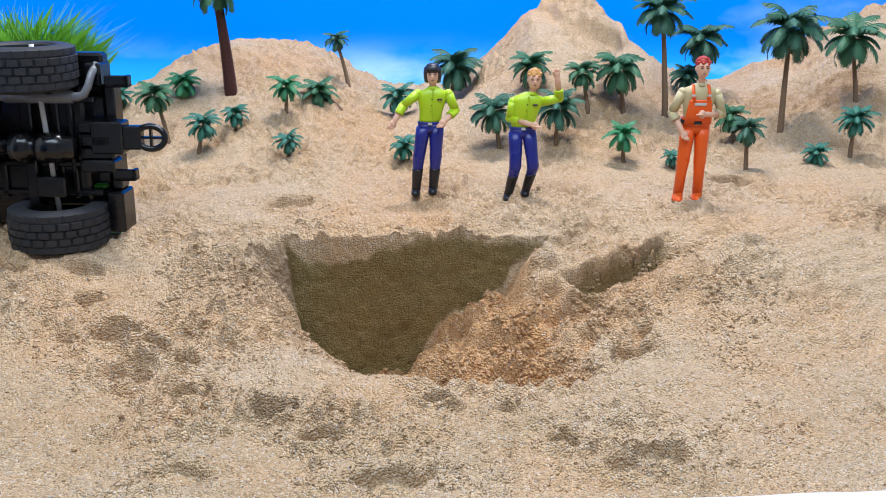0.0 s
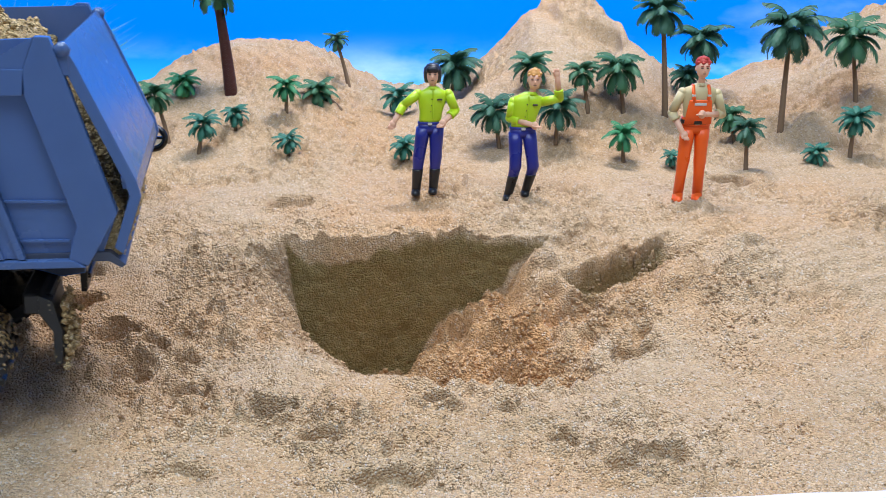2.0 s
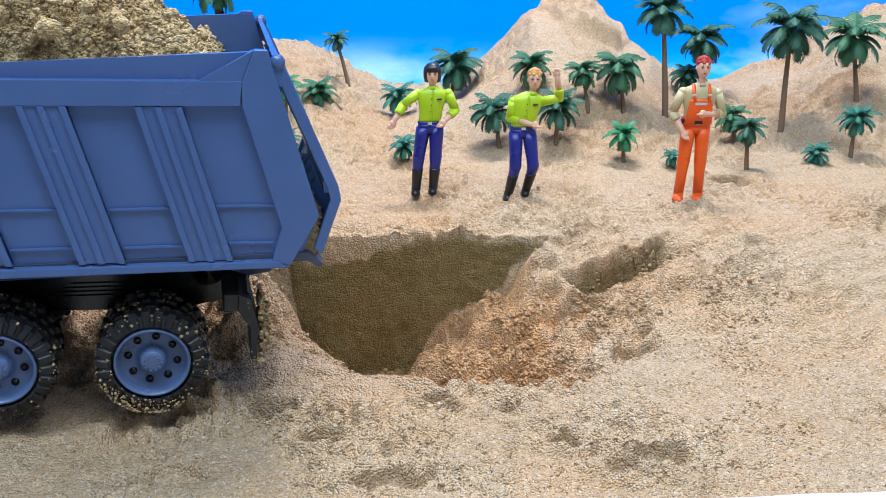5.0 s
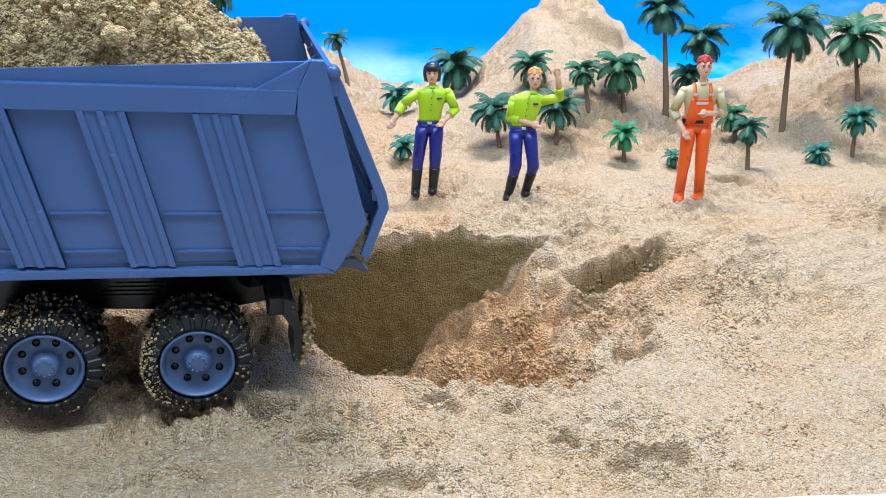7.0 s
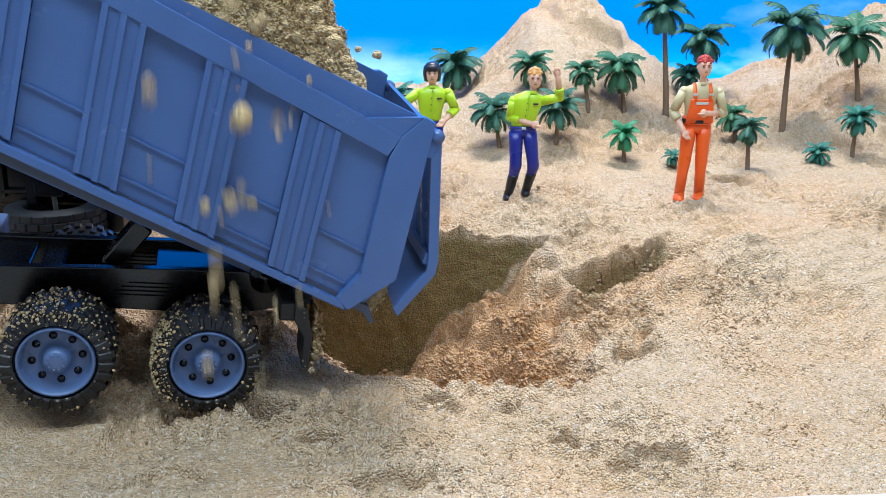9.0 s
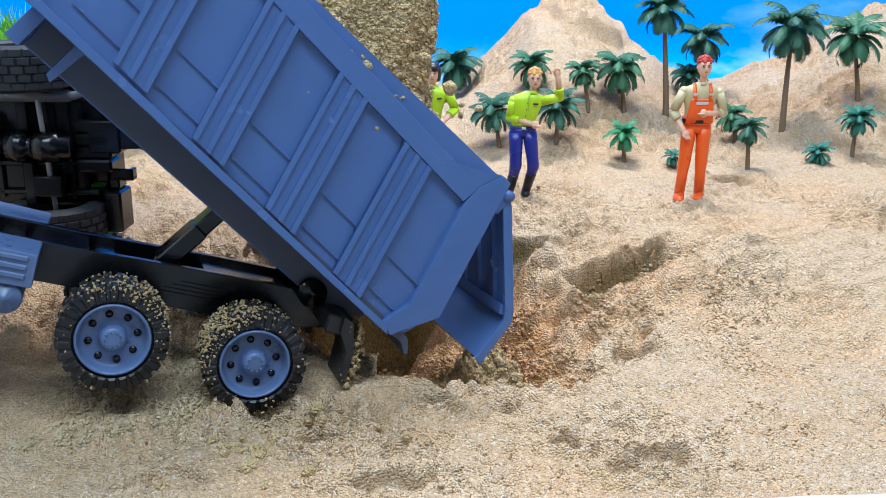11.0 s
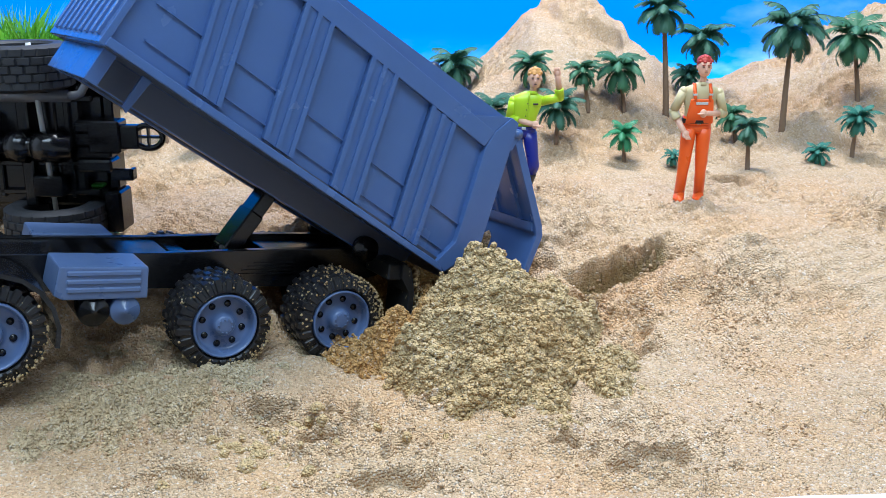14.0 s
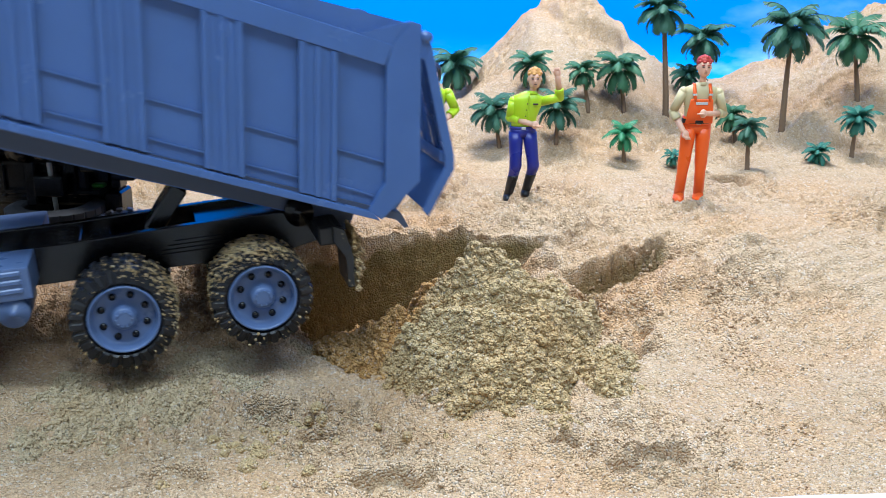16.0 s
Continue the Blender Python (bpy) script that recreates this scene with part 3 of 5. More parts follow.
def treaded(pitches, inner, rows, outer, R, lug=0.0, part_up=0.62, fine=8):
    """One closed skin turned round the y axis: bead and wall rings, then raised tread blocks row by row."""
    rings = [[(r, y, 0.0, 0.0, 0.0)] for r, y in inner]
    if lug:
        rings += [[(R - 0.0062, inner[-1][1] - 0.0004, 0.0, 0.0, 0.0)], [(R - 0.0056, inner[-1][1] - 0.0006, 0.0006, -lug, 0.0)], [(R - 0.0010, 0.0002, 0.0018, -lug, 0.0)]]
    e = 0.0004
    for y0, y1, deep, phase in rows:
        rings += [[(R, y0, 0.0, 0.0, phase)], [(R, y0 + e, deep, 0.0, phase)], [(R, y1 - e, deep, 0.0, phase)], [(R, y1, 0.0, 0.0, phase)]]
    rings += [[(r, y, 0.0, 0.0, 0.0)] for r, y in outer]
    bm, n = bmesh.new(), pitches * fine
    skin = []
    for ((r, y, deep, out, phase),) in rings:
        row = []
        for k in range(n):
            up = 1.0 if (k / fine + phase) % 1.0 < part_up else 0.0
            a, q = 2 * math.pi * k / n, r + deep * up
            row.append(bm.verts.new((q * math.cos(a), y + out * up, -q * math.sin(a))))
        skin.append(row)
    for a, b in zip(skin, skin[1:] + skin[:1]):
        for k in range(n):
            bm.faces.new((a[k], a[(k + 1) % n], b[(k + 1) % n], b[k]))
    bmesh.ops.recalc_face_normals(bm, faces=bm.faces)
    return bm


def tyre_mesh():
    R, w = TYRE_R - 0.0024, 0.032
    rows = [(0.0006 + 0.0082 * k, 0.0072 + 0.0082 * k, 0.0019 if k in (0, 3) else 0.0015, 0.5 * (k % 2)) for k in range(4)]
    return treaded(26, [(0.0192, 0.001), (0.0200, -0.0004), (0.0206, 0.0002), (0.0212, -0.0006)], rows, [(R - 0.0012, w - 0.0005), (0.0200, w), (0.0192, w - 0.001)], R, 0.0007)


def rim_mesh():
    bm = bmesh.new()
    lathe(bm, [(0.0194, 0.0090), (0.0192, -0.0006), (0.0186, -0.0014), (0.0178, -0.0010), (0.0172, 0.0022), (0.0166, 0.0050), (0.0150, 0.0062), (0.0100, 0.0066),
               (0.0072, 0.0056), (0.0066, 0.0020), (0.0058, 0.0004), (0.0052, -0.0002), (0.0028, -0.0006), (0.0010, -0.0006)], 48)
    for k in range(8):
        m = Matrix.Rotation(-2 * math.pi * (k + 0.3) / 8, 4, "Y")
        c = m @ Vector((0.0124, 0, 0))
        tube(bm, [(c.x, 0.0068, c.z), (c.x, 0.0056, c.z)], [0.0020, 0.0020], 14, 1)
    for k in range(10):
        c = Matrix.Rotation(-2 * math.pi * k / 10, 4, "Y") @ Vector((0.0042, 0, 0))
        tube(bm, [(c.x, 0.0, c.z), (c.x, -0.0012, c.z)], [0.0006, 0.0005], 6)
    return bm


truck = tagged(new("dump_truck"), "slate grey toy dump truck with black chassis, sandy tyres", "toy truck")
truck.scale = (SIZE, SIZE, SIZE)
WHEELS = []
tyre_src = rim_src = clod_src = None
for ax in (0.0, -AXLE, -AXLE - 0.126):
    for side in (-1, 1):
        hub_bm = bmesh.new()
        tube(hub_bm, [(0, 0.004, 0), (0, 0.040, 0)], [0.004, 0.004], 10)
        wheel = part("wheel", hub_bm, BLACK, truck)
        if tyre_src is None:
            tyre_src = part("tyre", tyre_mesh(), RUBBER, wheel, "black knobbly rubber tyre with sand on it")
            rim_src = part("rim", rim_mesh(), [RIM, BLACK], wheel, "slate grey plastic rim with round holes")
            for p in tyre_src.data.polygons:
                p.use_smooth = False
        else:
            share("tyre", tyre_src, wheel, Matrix.Identity(4))
            share("rim", rim_src, wheel, Matrix.Identity(4))
        WHEELS.append((wheel, ax, side))


CRUMB = (np.array(ICO[1][0]), np.array(ICO[1][1]))


def crumb_mesh(spots, seed, lo=0.0008, hi=0.002):
    """Corner places and triangles of sand crumbs: small uneven lumps at the given places."""
    rs = np.random.RandomState(seed)
    spots = np.asarray(spots, float)
    n = len(spots)
    r = lo + (hi - lo) * rs.rand(n) ** 2
    shape = CRUMB[0][None] * rs.uniform(0.78, 1.22, (n, 1, 3)) + rs.uniform(-0.14, 0.14, (n, 12, 3))
    co = spots[:, None, :] + shape * r[:, None, None]
    tri = CRUMB[1][None] + 12 * np.arange(n)[:, None, None]
    return co.reshape(-1, 3), tri.reshape(-1, 3)


def raw_part(name, co, faces, material, parent=None, label="", smooth=0):
    me = bpy.data.meshes.new(name)
    me.from_pydata(co.tolist() if hasattr(co, "tolist") else co, [], faces)
    me.materials.append(material)
    if smooth:
        me.polygons.foreach_set("use_smooth", [True] * len(me.polygons))
    me.update()
    ob = new(name, me)
    ob.parent = parent
    if label:
        ob["label"] = label
    return ob


def crumbs_part(name, spots, seed, lo, hi, parent, label):
    co, tri = crumb_mesh(spots, seed, lo, hi)
    return tagged(raw_part(name, co, tri.tolist(), SAND_DAMP, parent, label, 1), kind="stuff")


# sand stuck in the tread and on the tyre's outer face
for i, (wheel, ax, side) in enumerate(WHEELS):
    if side > 0 or i > 4:
        continue
    rnd = random.Random(70 + i)
    spots = []
    for k in range(900 if ax == 0.0 else 420):
        a = rnd.random() * 2 * math.pi if rnd.random() < 0.22 else rnd.gauss(3.9 if ax == 0.0 else -1.07, 0.55)
        if rnd.random() < 0.72:
            r, y = TYRE_R - 0.0010 + 0.0012 * rnd.random(), 0.001 + 0.030 * rnd.random()
        else:
            r, y = TYRE_R - 0.0005 - 0.008 * rnd.random() ** 2, -0.0012
        spots.append(Vector((r * math.cos(a), y, -r * math.sin(a))))
    crumbs_part("stuck_sand", spots, 70 + i, 0.0003, 0.0010, wheel, "damp sand stuck to the tread")

# chassis
for y in (-0.026, 0.022):
    bm = bmesh.new()
    prism(bm, [(-0.34, 0.012), (-0.34, 0.034), (-0.10, 0.034), (-0.02, 0.036), (0.042, 0.036), (0.046, 0.030), (0.046, 0.017), (0.012, 0.010), (-0.06, 0.012)], y, y + 0.006, 0.0006)
    rail = part("chassis_rail", bm, BLACK, truck)
    for k in range(4):
        bm = bmesh.new()
        box(bm, -0.055 + k * 0.004, -0.016, y - 0.0012, y + 0.001, 0.0195 + k * 0.0024, 0.0203 + k * 0.0024)
        part("rail_bead", bm, BLACK, rail)
for x in (-0.30, -0.22, -0.135, -0.085, 0.0, 0.038):
    bm = bmesh.new()
    box(bm, x - 0.006, x + 0.006, -0.021, 0.023, 0.014, 0.030, 0.001)
    part("crossmember", bm, BLACK, truck)
for x0, x1 in ((-0.125, -0.095), (-0.030, 0.020), (-0.19, -0.150)):
    bm = bmesh.new()
    box(bm, x0, x1, -0.023, 0.023, 0.0295, 0.0325, 0.0006)
    part("deck_plate", bm, BLACK, truck)
for ax in (0.0, -AXLE):
    bm = bmesh.new()
    tube(bm, [(ax, -0.045, 0), (ax, -0.012, 0), (ax, -0.010, 0), (ax, 0.010, 0), (ax, 0.012, 0), (ax, 0.045, 0)], [0.004, 0.004, 0.009, 0.009, 0.004, 0.004], 14)
    part("axle", bm, BLACK, truck)
bm = bmesh.new()
tube(bm, [(-AXLE - 0.126, -0.045, 0), (-AXLE - 0.126, 0.045, 0)], [0.004, 0.004], 12)
part("axle", bm, BLACK, truck)
for side in (-1, 1):
    s = lambda a, b: (min(a * side, b * side), max(a * side, b * side))
    bm = bmesh.new()
    y0, y1 = s(0.030, 0.066)
    prism(bm, [(-0.1740, 0.0210), (-0.1715, 0.0375), (-0.1235, 0.0365), (-0.1235, 0.0185), (-0.169, 0.0185)], y0, y1, 0.0012)
    for z in (0.0225, 0.0272, 0.0319):
        box(bm, -0.1675, -0.1275, *s(0.0645, 0.0672), z, z + 0.0030, 0.0007)
    bmesh.ops.translate(bm, vec=(0.0049, -side * 0.0037, -0.0021), verts=bm.verts)
    part("side_box", bm, RIM, truck, "slate grey ribbed side box")
    for x, r, mat in ((-0.1520, 0.0088, BLACK), (-0.1350, 0.0085, RIM)):
        bm = bmesh.new()
        tube(bm, [(x, side * 0.028, 0.0110), (x, side * 0.0630, 0.0110), (x, side * 0.0642, 0.0110), (x, side * 0.0643, 0.0110), (x, side * 0.0655, 0.0110)], [r, r, r * 0.93, 0.0022, 0.0020], 26)
        bmesh.ops.translate(bm, vec=(0.0049, -side * 0.0037, -0.0021), verts=bm.verts)
        part("air_tank", bm, mat, truck)
    # arch over the steering wheel
    bm = bmesh.new()
    ax = -AXLE - 0.126
    for k in range(11):
        a0, a1 = math.radians(-12 + 19 * k), math.radians(-12 + 19 * (k + 1))
        pts = [(ax + r * math.cos(a), r * math.sin(a)) for r, a in ((0.0325, a0), (0.0325, a1), (0.0350, a1), (0.0350, a0))]
        prism(bm, pts, *s(0.030, 0.0725))
    bmesh.ops.remove_doubles(bm, verts=bm.verts, dist=1e-5)
    part("fender", bm, BLACK, truck)
    # mud flap and its bracket at the rear
    bm = bmesh.new()
    box(bm, 0.036, 0.050, *s(0.026, 0.060), 0.022, 0.033, 0.001)
    prism(bm, [(0.044, 0.034), (0.0505, 0.031), (0.0545, 0.014), (0.0535, -0.004), (0.0500, -0.004), (0.0500, 0.014), (0.044, 0.024)], *s(0.034, 0.064), 0.0006)
    box(bm, 0.051, 0.0558, *s(0.036, 0.062), 0.004, 0.007, 0.0006)
    flap = part("mud_flap", bm, BLACK_DUSTY, truck)
    if side < 0:
        rnd = random.Random(9)
        spots = [Vector((0.0548 + 0.006 * rnd.random() ** 2 * math.sin(3.1 * t) + 0.0006, -0.064 + 0.024 * rnd.random(), 0.030 - 0.036 * t)) for t in (rnd.random() for _ in range(420))]
        crumbs_part("caked_sand", spots, 9, 0.0006, 0.0020, flap, "damp sand caked on the flap")
# hinge ears
for y in (-0.040, 0.034):
    bm = bmesh.new()
    tube(bm, [(HX, y, HZ - 0.004), (HX, y + 0.006, HZ - 0.004)], [0.0085, 0.0085], 22)
    tube(bm, [(HX, y - 0.001, HZ - 0.004), (HX, y + 0.007, HZ - 0.004)], [0.0035, 0.0035], 14)
    part("hinge", bm, BLACK, truck)

# tipping bed: floor is the bed mesh, the walls are its parts
FRONT = -0.2115
bm = bmesh.new()
# floor and beams take the darker slot, painting in the shade from overhead light
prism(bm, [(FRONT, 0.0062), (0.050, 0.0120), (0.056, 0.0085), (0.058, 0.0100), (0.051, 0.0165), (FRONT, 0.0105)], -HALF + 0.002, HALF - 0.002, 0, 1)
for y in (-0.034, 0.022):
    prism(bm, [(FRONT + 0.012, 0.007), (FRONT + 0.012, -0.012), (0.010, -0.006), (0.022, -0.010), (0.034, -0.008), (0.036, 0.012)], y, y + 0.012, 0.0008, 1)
prism(bm, [(FRONT + 0.004, 0.0065), (FRONT + 0.004, -0.013), (FRONT + 0.012, -0.013), (FRONT + 0.012, 0.0065)], -0.056, 0.056, 0.0006)
prism(bm, [(FRONT + 0.030, 0.0065), (FRONT + 0.030, -0.014), (FRONT + 0.034, -0.016), (FRONT + 0.036, 0.0065)], -0.050, -0.047, 0.0005)
bed = part("bed", bm, [BED_GREY, BED_SHADED], truck, "slate grey plastic tipping bed")


def side_wall(sign):
    yo, yi = sign * HALF, sign * (HALF - 0.0062)
    lo, hi = min(yo, yi), max(yo, yi)
    face = sign * 0.0036
    span_y = lambda out: (min(yo - face * 1.3, yo + sign * out), max(yo - face * 1.3, yo + sign * out))

    def piece(name, *shapes):
        bm = bmesh.new()
        for pts, out, bevel in shapes:
            prism(bm, pts, *span_y(out), bevel)
        return part(name, bm, BED_GREY, bed)

    bm = bmesh.new()
    prism(bm, [(FRONT, 0.010), (0.046, 0.0115), (0.0552, 0.0371), (0.0290, 0.1185), (FRONT, 0.1025)], min(yi, yo - face), max(yi, yo - face))
    part("side_wall", bm, BED_GREY, bed)
    piece("top_rail", ([(FRONT, 0.0905), (0.0165, 0.0928), (0.0178, 0.1048), (FRONT, 0.1030)], 0.0006, 0.0005))
    piece("bottom_rail", ([(FRONT, 0.0065), (0.0400, 0.0098), (0.0340, 0.0136), (FRONT, 0.0115)], 0.0018, 0.0006))
    piece("rear_post", ([(0.0175, 0.0928), (0.0366, 0.0310), (0.0318, 0.0135), (0.0409, 0.0104), (0.0554, 0.0371), (0.0295, 0.1196), (0.0232, 0.1196), (0.0175, 0.1048)], 0.0009, 0.0006))
    bm = bmesh.new()
    prism(bm, [(-0.0030, 0.1040), (0.0172, 0.1045), (0.0228, 0.1192)], lo + 0.0012 * (sign > 0), hi - 0.0012 * (sign < 0))
    part("wing", bm, BED_GREY, bed)
    # ribs lean with the rear post: a raised strip with three beads each
    run = 0.0227
    for k in range(4):
        x0 = -0.0317 - 0.0517 * k
        shapes = []
        for a, w, out in ((0.0, 0.0214, -0.0004), (0.0, 0.0030, 0.0012), (0.0090, 0.0030, 0.0012), (0.0184, 0.0030, 0.0012)):
            xa = x0 + a
            pts = [(max(px, FRONT), pz) for px, pz in ((xa, 0.0920), (xa + w, 0.0922), (xa + w + run, 0.0142), (xa + run, 0.0140))]
            if pts[2][0] - pts[0][0] > 0.002 and pts[1][0] > FRONT + 0.001:
                shapes.append((pts, out, 0.0))
        if shapes:
            piece("rib", *shapes)
        for z, xs in ((0.0403, 0.0385), (0.0205, 0.0440)):
            xa, xb = max(x0 - 0.0517 + xs - 0.001, FRONT), x0 + (0.0934 - z) / 0.0794 * run
            if xb - xa > 0.004:
                piece("crossbar", ([(xa, z), (xb, z + 0.0003), (xb, z + 0.0013), (xa, z + 0.0010)], -0.0020, 0.0))
    for z, xa, xb in ((0.0415, 0.0045, 0.0330), (0.0218, 0.0105, 0.0325)):
        piece("crossbar", ([(xa, z), (xb, z), (xb, z + 0.0010), (xa, z + 0.0010)], -0.0020, 0.0))


side_wall(-1), side_wall(1)
bm = bmesh.new()
prism(bm, [(FRONT - 0.003, 0.006), (FRONT - 0.003, 0.112), (FRONT + 0.001, 0.112), (FRONT + 0.001, 0.006)], -HALF, HALF, 0.0006)
prism(bm, [(FRONT - 0.003, 0.108), (FRONT - 0.020, 0.114), (FRONT - 0.020, 0.117), (FRONT + 0.001, 0.112)], -HALF, HALF, 0.0006)
part("front_wall", bm, BED_GREY, bed)
for k in range(9):
    y = -0.064 + k * 0.0152
    bm = bmesh.new()
    box(bm, FRONT - 0.0052, FRONT - 0.0025, y, y + 0.0045, 0.010, 0.108, 0.0005)
    part("front_rib", bm, BED_GREY, bed)

# tailgate, hung at its upper edge
GX, GZ = 0.0345, 0.1140
bm = bmesh.new()
gp = [(0.0000, 0.0020), (0.0040, -0.0060), (0.0296, -0.0620), (0.0310, -0.0690), (0.0222, -0.0965), (0.0200, -0.0950), (0.0280, -0.0690), (0.0268, -0.0625), (0.0012, -0.0065), (-0.0020, 0.0010)]
for y in (-HALF + 0.001, HALF - 0.004):
    prism(bm, [(0.000, 0.003), (0.0052, -0.006), (0.0302, -0.0612), (0.0320, -0.0690), (0.0228, -0.0985), (0.0186, -0.0950), (0.0265, -0.0690), (0.0248, -0.0625), (-0.0010, -0.006), (-0.003, 0.001)], y, y + 0.003, 0.0006)
prism(bm, gp, -HALF + 0.004, HALF - 0.004)
for k in range(5):
    y = -0.052 + 0.026 * k
    prism(bm, [(0.003, -0.010), (0.0270, -0.0625), (0.0250, -0.0640), (0.0005, -0.012)], y - 0.002, y + 0.002)
prism(bm, [(0.0262, -0.060), (0.0274, -0.066), (0.0235, -0.066), (0.0225, -0.060)], -HALF + 0.004, HALF - 0.004)
gate = part("tailgate", bm, BED_GREY, bed, "slate grey plastic tailgate hung at the top")
for y in (-HALF - 0.0005, HALF - 0.0045):
    bm = bmesh.new()
    tube(bm, [(GX, y, GZ), (GX, y + 0.005, GZ)], [0.0034, 0.0034], 14)
    box(bm, GX - 0.004, GX + 0.003, y + 0.001, y + 0.004, GZ - 0.012, GZ + 0.001, 0.0006)
    part("gate_hinge", bm, BED_GREY, bed)

# lifting ram: barrel on the chassis, rod sliding in it
RAM, RAM_BED = Vector((-0.054, 0, 0.031)), Vector((-0.0625, 0, -0.004))
bm = bmesh.new()
box(bm, 0, 0.030, -0.011, 0.011, -0.0052, 0.0052, 0.001)
tube(bm, [(0, -0.010, 0), (0, 0.010, 0)], [0.005, 0.005], 14)
barrel = part("ram_barrel", bm, BLACK, truck)
bm = bmesh.new()
box(bm, -0.034, 0.002, -0.0095, 0.0095, -0.0046, 0.0046, 0.001)
tube(bm, [(0, -0.010, 0), (0, 0.010, 0)], [0.0045, 0.0045], 14)
rod = part("ram_rod", bm, BLACK, truck)

# ---- sand in the bed, on the move, and heaped in the hole ----
def load_top(x, y):
    side = ramp((HALF - 0.006 - np.abs(y)) / 0.045)
    along = np.interp(x, [-0.23, -0.19, -0.10, -0.065, -0.032, -0.005, 0.012], [0.6, 0.9, 1.0, 0.85, 0.40, 0.10, 0.0])
    z = 0.104 + 0.078 * side * along
    z = np.where(x > 0.004, np.interp(x, [0.004, 0.022, 0.045, 0.058], [0.102, 0.078, 0.056, 0.024]), z)
    return z + (grid_noise(x, y, 0.013, 1) - 0.5) * 0.012 + (grid_noise(x, y, 0.0065, 2) - 0.5) * 0.009 + (grid_noise(x, y, 0.0035, 4) - 0.5) * 0.004


def lump(name, top, x0, x1, y0, y1, z0, step, material, crumbs, seed, lo=0.0005, hi=0.0017, inside=None, skirt=0, clots=0):
    """A block of sand: an uneven top over a closed skirt, strewn with crumbs."""
    xs, ys = np.arange(x0, x1 + 1e-6, step), np.arange(y0, y1 + 1e-6, step)
    X, Y = np.meshgrid(xs, ys, indexing="ij")
    rs = np.random.RandomState(seed)
    nx, ny = X.shape
    Z = np.maximum(top(X, Y), z0 + 0.001) + rs.uniform(-0.0006, 0.0006, X.shape)
    co = np.stack([X, Y, Z], -1).reshape(-1, 3)
    i = (np.arange(nx - 1)[:, None] * ny + np.arange(ny - 1)[None, :]).ravel()
    faces = np.stack([i, i + ny, i + ny + 1, i + 1], -1).tolist()
    tops = len(faces)
    loop = [k * ny for k in range(nx)] + [(nx - 1) * ny + j for j in range(1, ny)] + [k * ny + ny - 1 for k in range(nx - 2, -1, -1)] + list(range(ny - 2, 0, -1))
    low = co[loop].copy()
    low[:, 2] = z0
    n0, n = len(co), len(loop)
    faces += [[loop[(k + 1) % n], loop[k], n0 + k, n0 + (k + 1) % n] for k in range(n)] + [[n0 + k for k in range(n)]]
    co = np.concatenate([co, low])
    px, py = x0 + (x1 - x0) * rs.rand(crumbs * 4), y0 + (y1 - y0) * rs.rand(crumbs * 4)
    pz = top(px, py)
    ok = np.ones(len(px), bool) if inside is None else pz > inside(px, py) - 0.004
    spots = np.stack([px, py, pz + 0.0004], -1)[ok][:crumbs]
    if skirt:
        # clots on the broken end faces
        qx, qy = np.where(rs.rand(skirt) < 0.5, x0, x1), y0 + (y1 - y0) * rs.rand(skirt)
        qz = z0 + (top(qx, qy) - z0) * rs.rand(skirt)
        spots = np.concatenate([spots, np.stack([qx, qy, qz], -1)])
    cc, tri = crumb_mesh(spots, seed, lo, hi)
    faces += (tri + len(co)).tolist()
    co = np.concatenate([co, cc])
    # larger clots, half sunk
    cc, tri = crumb_mesh(spots[rs.permutation(len(spots))[:clots]], seed + 50, 0.0012, 0.0033)
    faces += (tri + len(co)).tolist()
    return raw_part(name, np.concatenate([co, cc]), faces, material, smooth=tops)


LOAD = []
SLICES = [(0.057, -0.004), (-0.004, -0.044), (-0.044, -0.084), (-0.084, -0.126), (-0.126, -0.170), (-0.170, -0.215)]
for i, (x1, x0) in enumerate(SLICES):
    ob = lump("sand_load", load_top, x0 - 0.003, x1, -HALF + 0.0068, HALF - 0.0068, 0.0135, 0.0018, SAND_DAMP, 4200, 1 + i, skirt=1500, clots=500)
    ob.scale = (SIZE, SIZE, SIZE)
    LOAD.append(tagged(ob, "damp clotted sand heaped in the truck bed", "sand", "sand in the bed", "stuff"))


def pile_top(x, y):
    """Heap tipped at the edge of the hole: steep towards the back, clotted."""
    px, py = x - 0.021, y - 0.570
    a = np.arctan2(py, px)
    r = np.hypot(px * np.where(px > 0, 1.08, 1.12), py * np.where(py > 0, 1.35, 0.76))
    r = r * (1 + 0.10 * np.sin(3 * a + 0.6) + 0.16 * (grid_noise(x, y, 0.03, 6) - 0.5))
    z = 0.051 - 0.64 * np.sqrt(r * r + 0.00010)
    z = z + 0.004 * ramp((0.02 - np.abs(r - 0.06)) / 0.02)
    cut = np.exp(-((px + 0.052) ** 2 + (py - 0.01) ** 2) / 0.0011)
    z = z - 0.022 * cut
    z = z + 0.008 * (1 - np.abs(2 * grid_noise(x, y, 0.026, 4) - 1) * 2)
    return z + (grid_noise(x, y, 0.018, 1) - 0.5) * 0.014 + (grid_noise(x, y, 0.009, 2) - 0.5) * 0.010 + (grid_noise(x, y, 0.0045, 5) - 0.5) * 0.005


